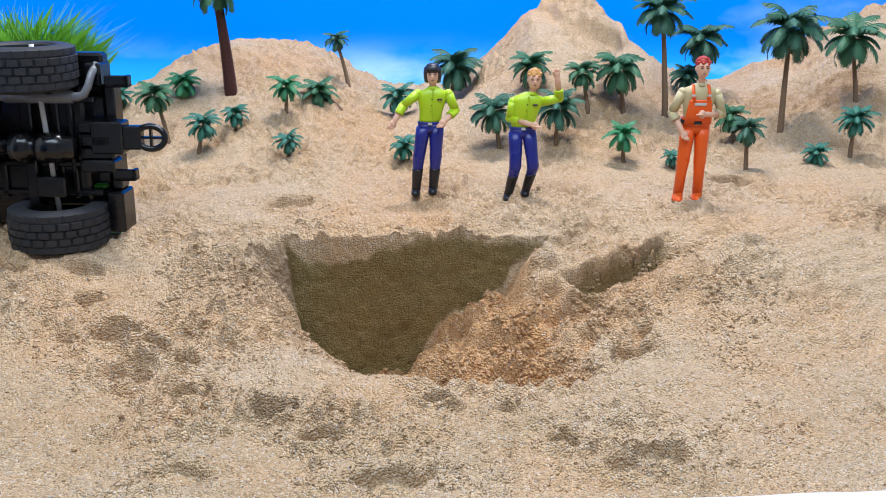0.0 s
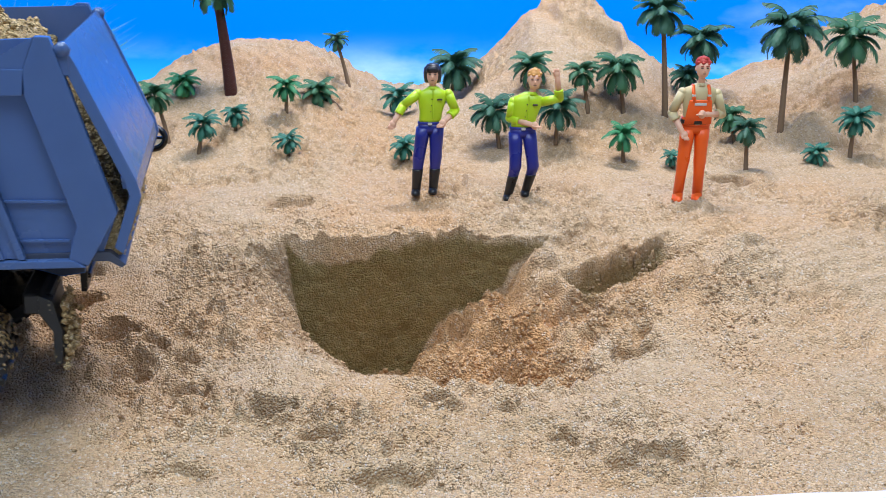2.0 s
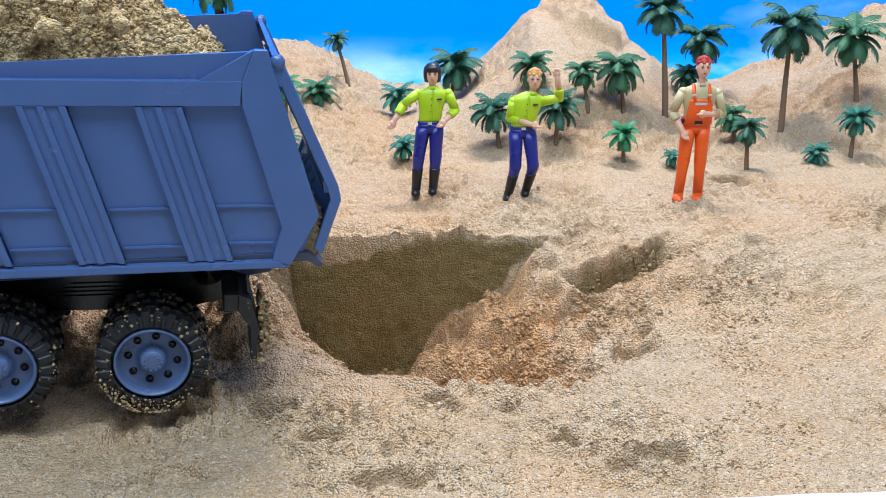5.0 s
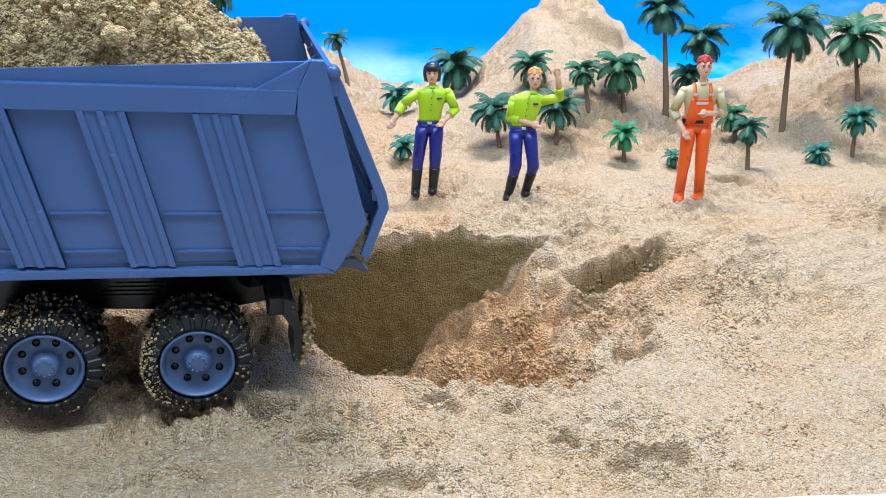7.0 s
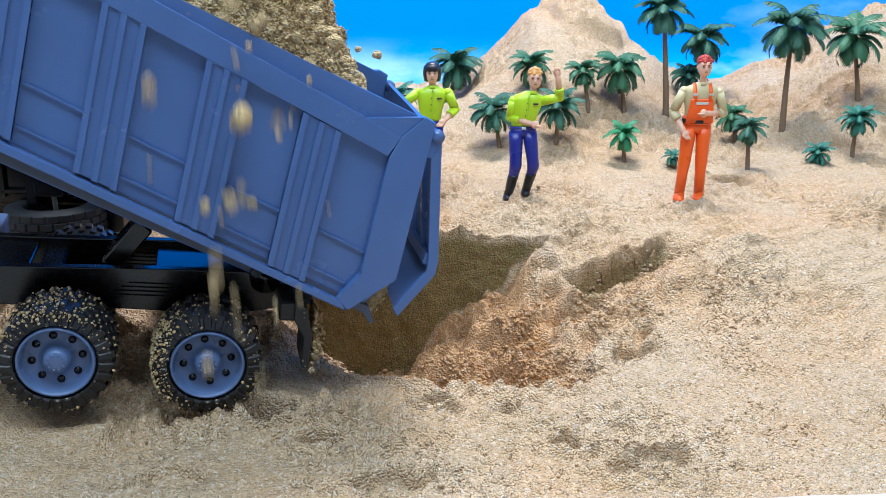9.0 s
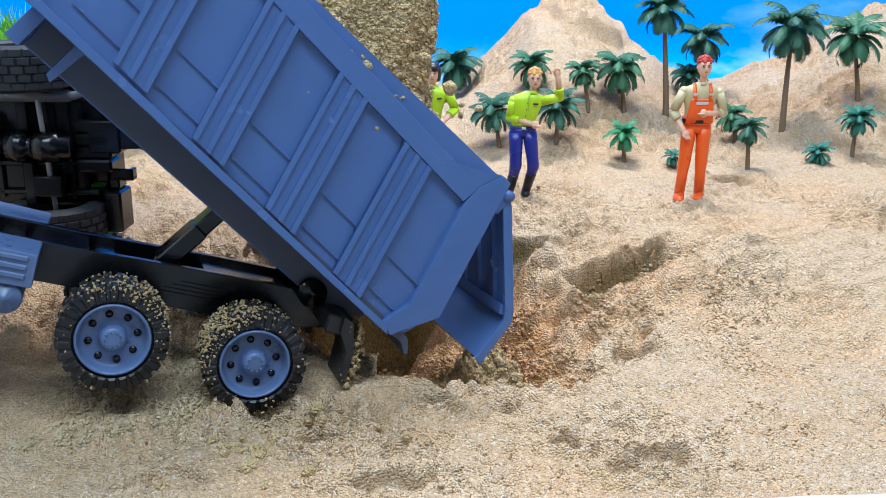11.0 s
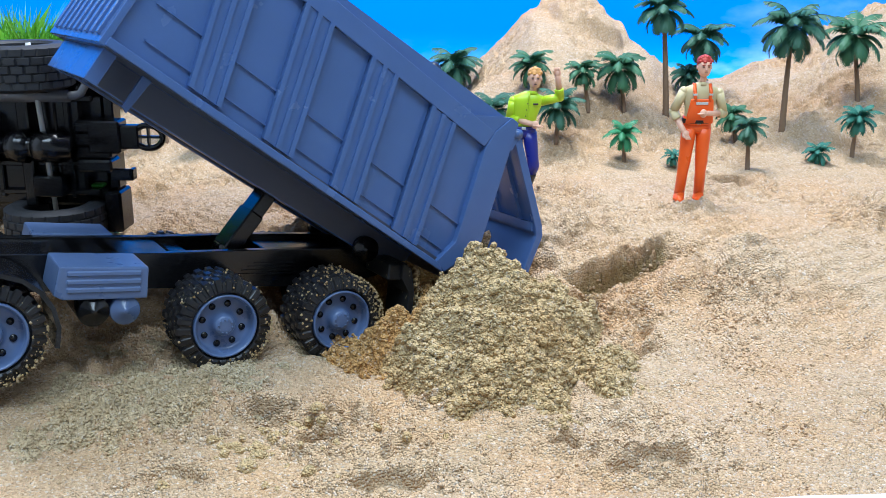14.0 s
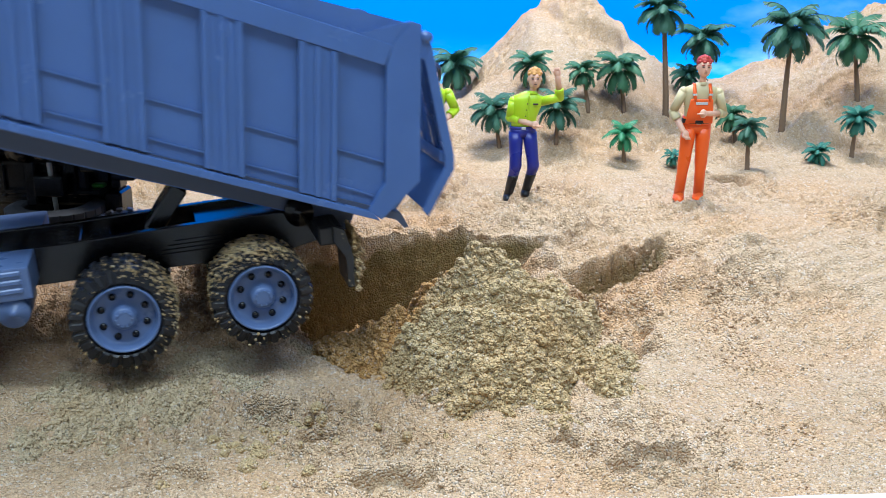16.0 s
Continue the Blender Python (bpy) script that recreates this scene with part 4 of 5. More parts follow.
pile = lump("sand_pile", pile_top, -0.080, 0.150, 0.425, 0.650, -0.09, 0.0018, SAND_DAMP, 16000, 11, 0.0005, 0.0016, heights, clots=3200)
# left flank of the pile tinted redder: warm light put into its colour
at = pile.data.attributes.new("warm_light_tint", "FLOAT", "POINT")
pco = np.array([v.co for v in pile.data.vertices])
edge = 0.012 + 0.53 * (pco[:, 1] - 0.585) - pco[:, 0] + 0.03 * (grid_noise(pco[:, 0], pco[:, 1], 0.014, 3) - 0.5)
at.data.foreach_set("value", ramp(edge / 0.012).astype(np.float32))
tagged(pile, "clotted damp sand tipped into the hole as a pile", "sand", kind="stuff")

def bank_top(x, y):
    """Loose sand churned up under the truck's near wheels."""
    u = (x + 0.215) * 0.94 + (y - 0.497) * 0.34
    v = (y - 0.497) * 0.94 - (x + 0.215) * 0.34
    q = (u / np.where(u > 0, 0.150, 0.130)) ** 2 + (v / np.where(v > 0, 0.052, 0.100)) ** 2
    z = 0.014 * ramp(1.25 - q) - 0.010
    return z + (grid_noise(x, y, 0.02, 3) - 0.5) * 0.008 + (grid_noise(x, y, 0.007, 2) - 0.5) * 0.005


bank = lump("churned_sand", bank_top, -0.36, -0.04, 0.40, 0.56, -0.03, 0.0018, SAND_BANK, 14000, 12, 0.0004, 0.0013, heights, clots=120)
tagged(bank, "damp sand churned up under the truck wheels", "sand", kind="stuff")

CLODS = []
rnd = random.Random(5)
for k in range(60):
    r = 0.0014 + 0.0030 * rnd.random() ** 2
    rs = np.random.RandomState(k)
    co = np.array(ICO[2][0]) * rs.uniform(0.7, 1.25, 3)
    co = co * (1 + 0.28 * (grid_noise(co[:, 0] + k, co[:, 1] - co[:, 2], 0.5, 2)[:, None] - 0.5) + rs.uniform(-0.14, 0.14, (len(co), 1))) * r
    tri = np.array(ICO[2][1])
    CLODS.append(tagged(raw_part("sand_clod", co, tri.tolist(), SAND_DAMP), "small damp clod of tumbling sand", "sand clod", "clods falling off the load"))


# ---- toy figures, each one plain moulded shape ----
def figure(name, at, mats, spec, label):
    """mats: shirt, trousers, boots, skin, hair, trim. Sizes in millimetres before scaling."""
    bm = bmesh.new()
    X, Y, Z = Vector((1, 0, 0)), Vector((0, 1, 0)), Vector((0, 0, 1))
    s = spec
    # torso
    wx, wz, cx, cz = s["waist"][0], s["waist"][1], s["chest"][0], s["chest"][1]
    at_t = lambda t: (wx + (cx - wx) * t, 0, wz + (cz - wz) * t)
    w = s["wide"]
    loft(bm, [(at_t(t), w * a, 5.6 * b, X, Y) for t, a, b in ((-0.04, 0.80, 0.92), (0.08, 0.78, 0.95), (0.3, 0.80, 1.0), (0.6, 0.95, 1.16), (0.82, 1.02, 1.05), (0.95, 0.94, 0.85), (1.02, 0.60, 0.6), (1.10, 0.30, 0.42))], 20, 0, 2.4)
    # belt and hips
    loft(bm, [(at_t(t), w * a, 5.6 * a * 1.25, X, Y) for t, a in ((-0.10, 0.82), (-0.09, 0.86), (-0.02, 0.86), (-0.01, 0.80))], 20, 5, 2.4)
    loft(bm, [((wx, 0, wz - 9.5), w * 0.62, 4.8, X, Y), ((wx, 0, wz - 6), w * 0.84, 5.6, X, Y), ((wx, 0, wz - 2), w * 0.84, 5.9, X, Y)], 18, 1, 2.4)
    box(bm, wx - 1.6, wx + 1.6, -7.0, -5.8, wz - 2.2, wz - 0.2, 0.2, None, 6)
    # legs
    for hip, knee, foot in s["legs"]:
        h, k, f = Vector(hip), Vector(knee), Vector(foot)
        d1, d2 = (k - h), (f - k)
        rows = [(h + d1 * t, r) for t, r in ((0.0, 5.6), (0.3, 5.5), (0.75, 4.8), (0.95, 4.9))] + [(k + d2 * t, r) for t, r in ((0.08, 4.5), (0.25, 4.1), (s["boot"], 3.9))]
        loft(bm, [(p, r, r * 1.05, X, Y) for p, r in rows], 16, 1)
        rows = [(k + d2 * t, r) for t, r in ((s["boot"] - 0.02, 4.25), (s["boot"] + 0.04, 4.3), (0.75, 3.7), (0.90, 3.6), (1.0, 3.5))]
        loft(bm, [(p, r, r * 1.1, X, Y) for p, r in rows], 16, 2)
        loft(bm, [(f + Vector((0, -1.5, z)), 3.6 * a, 7.0 * a, X, Y) for z, a in ((-0.5, 1.0), (1.2, 1.04), (3.0, 0.82), (4.2, 0.5))], 16, 2, 2.3)
    # arms
    for shoulder, elbow, hand, cuff in s["arms"]:
        a, e, h = Vector(shoulder), Vector(elbow), Vector(hand)
        a = a + Vector((0, 0, -1.2))
        ball(bm, a, 3.8, (1, 1, 1.0), 0)
        tube(bm, [a, a.lerp(e, 0.5), e], [3.8, 3.6, 3.3], 14, 0)
        ball(bm, e, 3.5, (1, 1, 1), 0)
        tube(bm, [e, e.lerp(h, cuff - 0.05), e.lerp(h, cuff), e.lerp(h, cuff + 0.03)], [3.5, 3.5, 3.8, 3.2], 14, 0)
        tube(bm, [e.lerp(h, cuff), e.lerp(h, 0.8), e.lerp(h, 0.95)], [2.5, 2.1, 1.9], 12, 3)
        ball(bm, h, 2.9, (1.0, 0.75, 1.15), 3)
        d = (h - e).normalized()
        for q in (-1.5, -0.5, 0.5, 1.5):
            tube(bm, [h + Vector((q, -0.6, 0)) + d * 1.0, h + Vector((q, -1.4, 0)) + d * 4.2], [0.75, 0.6], 6, 3)
        tube(bm, [h + Vector((-2.0, -1.0, 0)), h + Vector((-2.6, -2.0, 0)) + d * 2.4], [0.8, 0.65], 6, 3)
    # neck, head, hair
    hx, hz = s["head"]
    first = len(bm.verts)
    nx = cx + (hx - cx) * 0.6
    tube(bm, [(nx, 0.4, cz), (hx, 0.0, hz - 4)], [3.0, 2.8], 14, 3)
    loft(bm, [((nx, 0.2, cz + z), 4.6 * a, 4.2 * a, X, Y) for z, a in ((-0.5, 1.1), (1.8, 0.85), (2.4, 0.72))], 16, 0)
    loft(bm, [((hx, y, hz + z), 6.0 * a, 6.6 * b, X, Y) for z, y, a, b in ((-8.0, -1.8, 0.35, 0.3), (-7.0, -1.2, 0.66, 0.62), (-4.0, -0.4, 0.88, 0.90), (0, 0, 1.0, 1.0), (4, 0.3, 0.92, 0.95), (6.5, 0.6, 0.5, 0.5))], 18, 3)
    ball(bm, (hx, -6.9, hz - 1.8), 1.0, (0.8, 0.9, 1.3), 3)
    ball(bm, (hx - 6.0, 0.6, hz - 1), 1.3, (0.5, 0.9, 1.3), 3), ball(bm, (hx + 6.0, 0.6, hz - 1), 1.3, (0.5, 0.9, 1.3), 3)
    for q in (-2.3, 2.3):
        box(bm, hx + q - 1.0, hx + q + 1.0, -6.75, -5.6, hz + 0.1, hz + 0.75, 0.2, None, 7)
        box(bm, hx + q - 1.3, hx + q + 1.3, -6.65, -5.6, hz + 1.7, hz + 2.1, 0.1, None, 4)
    box(bm, hx - 1.3, hx + 1.3, -6.5, -5.5, hz - 4.5, hz - 4.1, 0.1, None, 7)
    if s["hair"] == "bob":
        loft(bm, [((hx, 1.4, hz + z), 7.6 * a, 7.4 * b, X, Y) for z, a, b in ((-7, 0.92, 0.72), (-3, 1.02, 0.82), (1.5, 1.04, 0.9), (5, 0.95, 0.95), (8, 0.62, 0.66), (9, 0.25, 0.3))], 18, 4)
        loft(bm, [((hx, -4.6, hz + z), 5.6 * a, 2.4 * b, X, Y) for z, a, b in ((2.2, 1.0, 0.9), (4.5, 1.0, 1.0), (7, 0.7, 0.8))], 14, 4)
    else:
        loft(bm, [((hx, 1.5, hz + z), 6.5 * a, 7.0 * b, X, Y) for z, a, b in ((1.2, 0.90, 0.78), (3.0, 1.0, 0.98), (5.5, 0.97, 0.98), (8.0, 0.70, 0.72), (9.2, 0.3, 0.32))], 18, 4)
        rr = random.Random(3)
        for k in range(48):
            a = rr.random() * 6.28
            q = rr.random()
            ball(bm, (hx + 5.8 * q * math.cos(a), 0.4 + 6.2 * q * math.sin(a), hz + 8.6 - 5.0 * q * q), 1.5 + 0.8 * rr.random(), (1, 1, 0.7), 4, None, 1)
        loft(bm, [((hx, 4.2, hz + z), 5.4 * a, 3.0, X, Y) for z, a in ((-4.0, 0.8), (0, 1.05), (4, 1.0))], 14, 4)
    bm.verts.ensure_lookup_table()
    top = bm.verts[first:]
    bmesh.ops.scale(bm, vec=(0.88, 0.88, 0.9), space=Matrix.Translation((-hx, 0, -(hz - 6))), verts=top)
    if s.get("bib"):
        # bib of the overalls, straps with pale bands
        loft(bm, [((wx + (cx - wx) * t, -6.4 - b, wz + (cz - wz) * t), w * a, 1.0, X, Y) for t, a, b in ((-0.05, 0.80, -0.2), (0.25, 0.76, 0.2), (0.62, 0.66, 0.7), (0.66, 0.62, 0.6))], 14, 1, 5)
        loft(bm, [((wx, 0, wz + z), w * 0.86, 6.6, X, Y) for z in (-3, 3)], 18, 1, 2.4)
        loft(bm, [((wx, 0, wz + z), w * 0.90, 7.4, X, Y) for z in (-1.6, 1.4)], 18, 5, 2.4)
        box(bm, cx - 5.0, cx + 4.0, -8.4, -7.6, wz + (cz - wz) * 0.50, wz + (cz - wz) * 0.58, 0.2, None, 6)
        for q in (-1, 1):
            tube(bm, [(cx + q * 5.4, -7.3, wz + (cz - wz) * 0.60), (cx + q * 6.0, -6.3, wz + (cz - wz) * 0.85), (cx + q * 5.8, -2.4, cz + 1.2), (cx + q * 5.4, 3.0, cz + 0.6)], [1.35, 1.35, 1.35, 1.3], 8, 1)
            box(bm, cx + q * 5.9 - 1.5, cx + q * 5.9 + 1.5, -7.9, -6.4, wz + (cz - wz) * 0.76, wz + (cz - wz) * 0.82, 0.2, None, 6)
    else:
        box(bm, cx + 3.2, cx + 7.0, -7.2, -6.0, cz - 7.0, cz - 5.8, 0.2, None, 7)
        box(bm, cx - 0.5, cx + 0.5, -7.0, -5.6, wz + 3, cz + 0.5, 0.2, None, 0)
        for z in (0.35, 0.55, 0.75):
            ball(bm, (cx - 0.2 + (wx - cx) * (1 - z), -7.1, wz + (cz - wz) * z), 0.55, (1, 0.6, 1), 7, None, 1)
    bmesh.ops.scale(bm, vec=(0.001, 0.001, 0.001), verts=bm.verts)
    ob = part(name, bm, mats)
    ob.matrix_basis = pose(*at)
    return tagged(ob, label, "toy figure", "toy figures")


figure("toy_figure", (-0.0145, 0.745, ground_at(-0.0145, 0.743) + 0.0005), [LIME, NAVY, BOOT, SKIN, HAIR_BLACK, NAVY, SILVER, PAINT], dict(
    waist=(4.5, 59), chest=(7.0, 83), wide=11.0, head=(6.6, 95.5), hair="bob", boot=0.30,
    legs=[((-0.5, 0, 54), (-4.5, -1, 29), (-7, 0, 1)), ((9.5, 0, 54), (8.8, -1, 29), (6.5, 1, 2))],
    arms=[((-4.5, 0, 81), (-16, -1, 71), (-24, -4, 57), 0.40), ((18.5, 0, 81), (24, 1, 67), (14, -8, 58.5), 0.40)]),
    "plastic toy figure, black bob, lime shirt, navy trousers, on sand")
figure("toy_figure", (0.0600, 0.755, ground_at(0.060, 0.753) + 0.0005), [LIME, NAVY, BOOT, SKIN, HAIR_BLOND, NAVY, SILVER, PAINT], dict(
    waist=(2.5, 60), chest=(6.0, 84), wide=12.0, head=(10.5, 97), hair="short", boot=0.28,
    legs=[((-3.0, 0, 55), (-3.0, -6, 28), (-8.5, 0, 1)), ((7.5, 0, 55), (11, -5, 28), (6.0, 6, 3))],
    arms=[((-5.5, 0, 80), (-8, 0, 66), (11, -9, 62), 0.35), ((17.0, 0, 80), (30, -2, 82), (27, -4, 101), 0.32)]),
    "plastic toy figure, blond hair, lime shirt, arm raised")
figure("toy_figure", (0.1905, 0.742, ground_at(0.1905, 0.740) + 0.0005), [KHAKI, ORANGE, ORANGE, SKIN, HAIR_RED, BOOT, SILVER, PAINT], dict(
    waist=(3.5, 64), chest=(4.6, 90), wide=13.0, head=(5.6, 105), hair="short", boot=0.97, bib=True,
    legs=[((-2.0, 0, 58), (-4.0, -1, 31), (-6.0, 0, 1)), ((9.0, 0, 58), (9.0, -1, 31), (9.5, 0, 1))],
    arms=[((-8.5, 0, 87), (-15, 1, 70), (-6, -6, 54), 0.30), ((18, 0, 86), (23, 0, 69), (5, -11, 71), 0.22)]),
    "plastic toy figure, red hair, orange overalls, khaki shirt")


# ---- palms ----
def palm(x, y, lean, high, r, tint, seed):
    rnd = random.Random(seed)
    z = ground_at(x, y) - 0.002
    root = tagged(new("palm_tree"), {"bright": "bright green plastic toy palm on the sand hill", "teal": "small bluish-green plastic toy palm in sand", "red": "tall toy palm with a dark red trunk",
                                     "mid": "green plastic toy palm with brown trunk", "dark": "dark green plastic toy palm with brown trunk"}[tint], "palm tree", "toy palms")
    root.matrix_basis = pose(x, y, z)
    r *= 1.18
    tr = (0.0013 + high * 0.012) * (1.9 if tint == "red" else 1.0)
    bm = bmesh.new()
    n = max(8, int(high / 0.0022))
    pts = [(lean * (t ** 1.3), 0.002 * math.sin(3 * t), (high + 0.002) * t) for t in (k / n for k in range(n + 1))]
    tube(bm, pts, [tr * (1.25 - 0.55 * k / n) * (1.0 + 0.10 * (k % 2)) for k in range(n + 1)], 9)
    if tint == "red":
        for k in range(n * 2):
            t = (k + 0.5) / (n * 2)
            c = Vector((lean * (t ** 1.3), 0.002 * math.sin(3 * t), (high + 0.002) * t))
            rr = tr * (1.25 - 0.55 * t)
            for q in range(9):
                a = 2 * math.pi * (q + 0.5 * (k % 2)) / 9
                o, e = Vector((math.cos(a), math.sin(a), 0)), Vector((-math.sin(a), math.cos(a), 0))
                v = [bm.verts.new(c + o * rr * f + e * g * rr + Vector((0, 0, h))) for f, g, h in ((0.96, -0.3, -0.0006), (0.96, 0.3, -0.0006), (1.16, 0.0, 0.0012))]
                w = bm.verts.new(c + o * rr * 0.9 + Vector((0, 0, 0.0012)))
                for tri in ((v[0], v[1], v[2]), (v[1], w, v[2]), (w, v[0], v[2])):
                    bm.faces.new(tri)
    part("trunk", bm, TRUNK_RED if tint == "red" else TRUNK, root)
    bm = bmesh.new()
    top = Vector(pts[-1])
    fronds = 27 if r > 0.02 else 22
    for k in range(fronds):
        ring = k / fronds
        az = k * 2.39996 + rnd.random() * 0.4
        up = math.radians(88 - 122 * ring + rnd.uniform(-10, 10))
        length = r * (0.92 + 0.28 * rnd.random()) * (0.82 + 0.22 * math.sin(math.pi * min(1, ring + 0.25)))
        out = Vector((math.cos(az), math.sin(az), 0))
        side = Vector((-math.sin(az), math.cos(az), 0))
        steps = 7
        p, el = top.copy(), up
        spine = [p.copy()]
        for j in range(steps):
            p = p + (out * math.cos(el) + Vector((0, 0, math.sin(el)))) * (length / steps)
            el -= math.radians(12 + 7 * rnd.random())
            spine.append(p.copy())
        for j in range(steps):
            a, b = spine[j], spine[j + 1]
            d = (b - a).normalized()
            wr = r * 0.025
            bm.faces.new([bm.verts.new(v) for v in (a - side * wr, a + side * wr, b + side * wr * 0.7, b - side * wr * 0.7)])
            if j == 0:
                continue
            for q in (0.0, 0.25, 0.5, 0.75):
                t = (j + q) / steps
                ll = r * 0.36 * (math.sin(math.pi * min(1, t * 0.86 + 0.12)) ** 0.7)
                base = a.lerp(b, q)
                for sg in (-1, 1):
                    way = (side * sg * 0.72 + d * 0.70 + Vector((0, 0, -0.42 - 0.25 * rnd.random()))).normalized()
                    w = d * r * 0.024
                    tip = base + way * ll
                    mid = base.lerp(tip, 0.5) + Vector((0, 0, 0.03 * r))
                    v = [bm.verts.new(c) for c in (base - w, mid - w * 1.1, tip, mid + w * 1.1, base + w)]
                    bm.faces.new(v)
    crown = part("crown", bm, {"bright": LEAF_BRIGHT, "teal": LEAF_TEAL, "red": LEAF, "mid": LEAF, "dark": LEAF_DARK}[tint], root)
    return root


PALMS = [
    (-0.211, 0.972, -0.008, 0.103, 0.028, "red"), (-0.098, 1.022, -0.012, 0.051, 0.014, "dark"), (-0.254, 0.888, -0.009, 0.043, 0.018, "mid"), (-0.254, 0.960, -0.001, 0.013, 0.017, "bright"),
    (-0.222, 0.868, 0.006, 0.026, 0.016, "teal"), (-0.194, 0.900, 0.001, 0.015, 0.013, "teal"), (-0.147, 0.910, 0.001, 0.023, 0.016, "bright"), (-0.099, 0.948, -0.022, 0.017, 0.018, "mid"),
    (-0.138, 0.852, 0.000, 0.014, 0.013, "teal"), (0.008, 1.044, 0.005, 0.040, 0.029, "dark"), (-0.041, 0.982, -0.004, 0.017, 0.019, "teal"), (-0.035, 0.846, 0.001, 0.012, 0.014, "teal"),
    (0.052, 0.882, -0.006, 0.033, 0.023, "dark"), (0.103, 0.876, 0.001, 0.031, 0.022, "dark"), (0.137, 0.916, -0.007, 0.036, 0.017, "mid"), (0.173, 0.928, -0.007, 0.041, 0.026, "mid"),
    (0.161, 0.850, -0.002, 0.024, 0.016, "bright"), (0.214, 0.934, -0.009, 0.098, 0.028, "dark"), (0.266, 1.000, -0.005, 0.054, 0.027, "dark"), (0.250, 1.002, -0.001, 0.017, 0.018, "dark"),
    (0.085, 0.936, -0.001, 0.025, 0.021, "mid"), (0.203, 0.838, -0.002, 0.010, 0.009, "teal"), (0.274, 0.902, -0.006, 0.023, 0.017, "mid"), (0.264, 0.828, -0.002, 0.037, 0.016, "dark"),
    (0.320, 0.914, -0.001, 0.094, 0.034, "dark"), (0.402, 0.948, -0.011, 0.060, 0.030, "mid"), (0.365, 0.856, 0.001, 0.036, 0.017, "teal"), (0.330, 0.844, 0.000, 0.009, 0.013, "teal"),
    (-0.319, 0.968, -0.001, 0.014, 0.014, "teal"),
]
for i, row in enumerate(PALMS):
    palm(*row, 100 + i)

# ---- overturned toy car, its underside showing ----
JX, JY, JZ = -0.265, 0.640, ground_at(-0.265, 0.63) - 0.003
jeep = tagged(new("overturned_car"), "black underside of a toy off-road car on its side", "toy car")
jeep.matrix_basis = pose(JX, JY, JZ, -3, 0, -3)
# local: x along the car, y away, z across the car (now upright)


JEEP_SHIFT = {"tank": (0.004, 0, -0.018), "differential": (0.006, 0, -0.016), "axle": (0.004, 0, -0.012), "axle_housing": (0.004, 0, -0.012), "gearbox": (0.004, 0, -0.014), "rib": (0.0, 0, -0.009), "exhaust_pipe": (0.001, 0, -0.024)}


def jeep_part(name, build, mat, label=""):
    bm = bmesh.new()
    build(bm)
    bmesh.ops.translate(bm, vec=JEEP_SHIFT.get(name, (-0.013, 0, -0.009)), verts=bm.verts)
    return part(name, bm, mat, jeep, label)


def jeep_tyre(cx, cz):
    R, w = 0.0322, 0.0300
    rows = [(0.0022 + 0.0053 * k, 0.0070 + 0.0053 * k, 0.0006 if k in (0, 4) else 0.0014, 0.5 * (k % 2)) for k in range(5)]
    bm = treaded(24, [(0.0195, w * 0.5), (0.0200, 0.002), (0.0215, 0.0004), (0.0270, 0.0), (R - 0.0030, 0.0006)], rows, [(R - 0.0030, w - 0.0006), (0.0270, w), (0.0215, w - 0.0004), (0.0200, w - 0.002)], R, part_up=0.86)
    wheel = part("wheel", bm, RUBBER_JEEP, jeep, "dark grey toy tyre with block tread")
    wheel.matrix_basis = pose(cx, 0.006, cz, 90, 0, 0)
    return wheel


jeep_tyre(-0.001, 0.0005)
jeep_tyre(-0.013, 0.1080)
jeep_part("floor_pan", lambda bm: (box(bm, -0.20, 0.046, 0.022, 0.034, 0.020, 0.140, 0.002), box(bm, -0.20, 0.034, 0.012, 0.024, 0.036, 0.118, 0.002), box(bm, 0.034, 0.052, 0.018, 0.034, 0.020, 0.034, 0.002)), BLACK)
jeep_part("bumper", lambda bm: (box(bm, 0.044, 0.056, 0.012, 0.034, 0.017, 0.046, 0.0015), box(bm, 0.046, 0.053, 0.020, 0.034, 0.046, 0.118, 0.001), box(bm, 0.036, 0.047, 0.014, 0.034, 0.118, 0.134, 0.0015)), BLACK)
jeep_part("tow_bar", lambda bm: (box(bm, 0.040, 0.062, 0.004, 0.020, 0.074, 0.096, 0.0012), box(bm, 0.058, 0.074, 0.006, 0.014, 0.077, 0.093, 0.001),
                                 tube(bm, [(0.080 - 0.0098 * math.cos(k * math.pi / 12), 0.009, 0.085 + 0.0078 * math.sin(k * math.pi / 12)) for k in range(25)], [0.0021] * 25, 8),
                                 box(bm, 0.073, 0.088, 0.0075, 0.0105, 0.0842, 0.0858), box(bm, 0.0795, 0.0810, 0.0075, 0.0105, 0.078, 0.092)), BLACK)
for z in (0.054, 0.118):
    jeep_part("chassis_hook", lambda bm: (box(bm, 0.050, 0.066, 0.012, 0.020, z, z + 0.003, 0.0006), box(bm, 0.063, 0.066, 0.012, 0.020, z, z + 0.008, 0.0006), box(bm, 0.050, 0.066, 0.012, 0.015, z, z + 0.008, 0.0006)), BLACK)
jeep_part("axle", lambda bm: (tube(bm, [(-0.003, 0.004, 0.030), (-0.010, 0.004, 0.150)], [0.0017, 0.0017], 12)), SILVER)
jeep_part("axle_housing", lambda bm: (box(bm, -0.015, 0.005, -0.002, 0.018, 0.048, 0.062, 0.001), box(bm, -0.018, 0.002, -0.002, 0.018, 0.118, 0.132, 0.001), box(bm, -0.012, 0.000, 0.010, 0.020, 0.050, 0.130, 0.001),
                                      box(bm, -0.024, -0.016, 0.004, 0.02, 0.04, 0.13, 0.001)), BLACK)
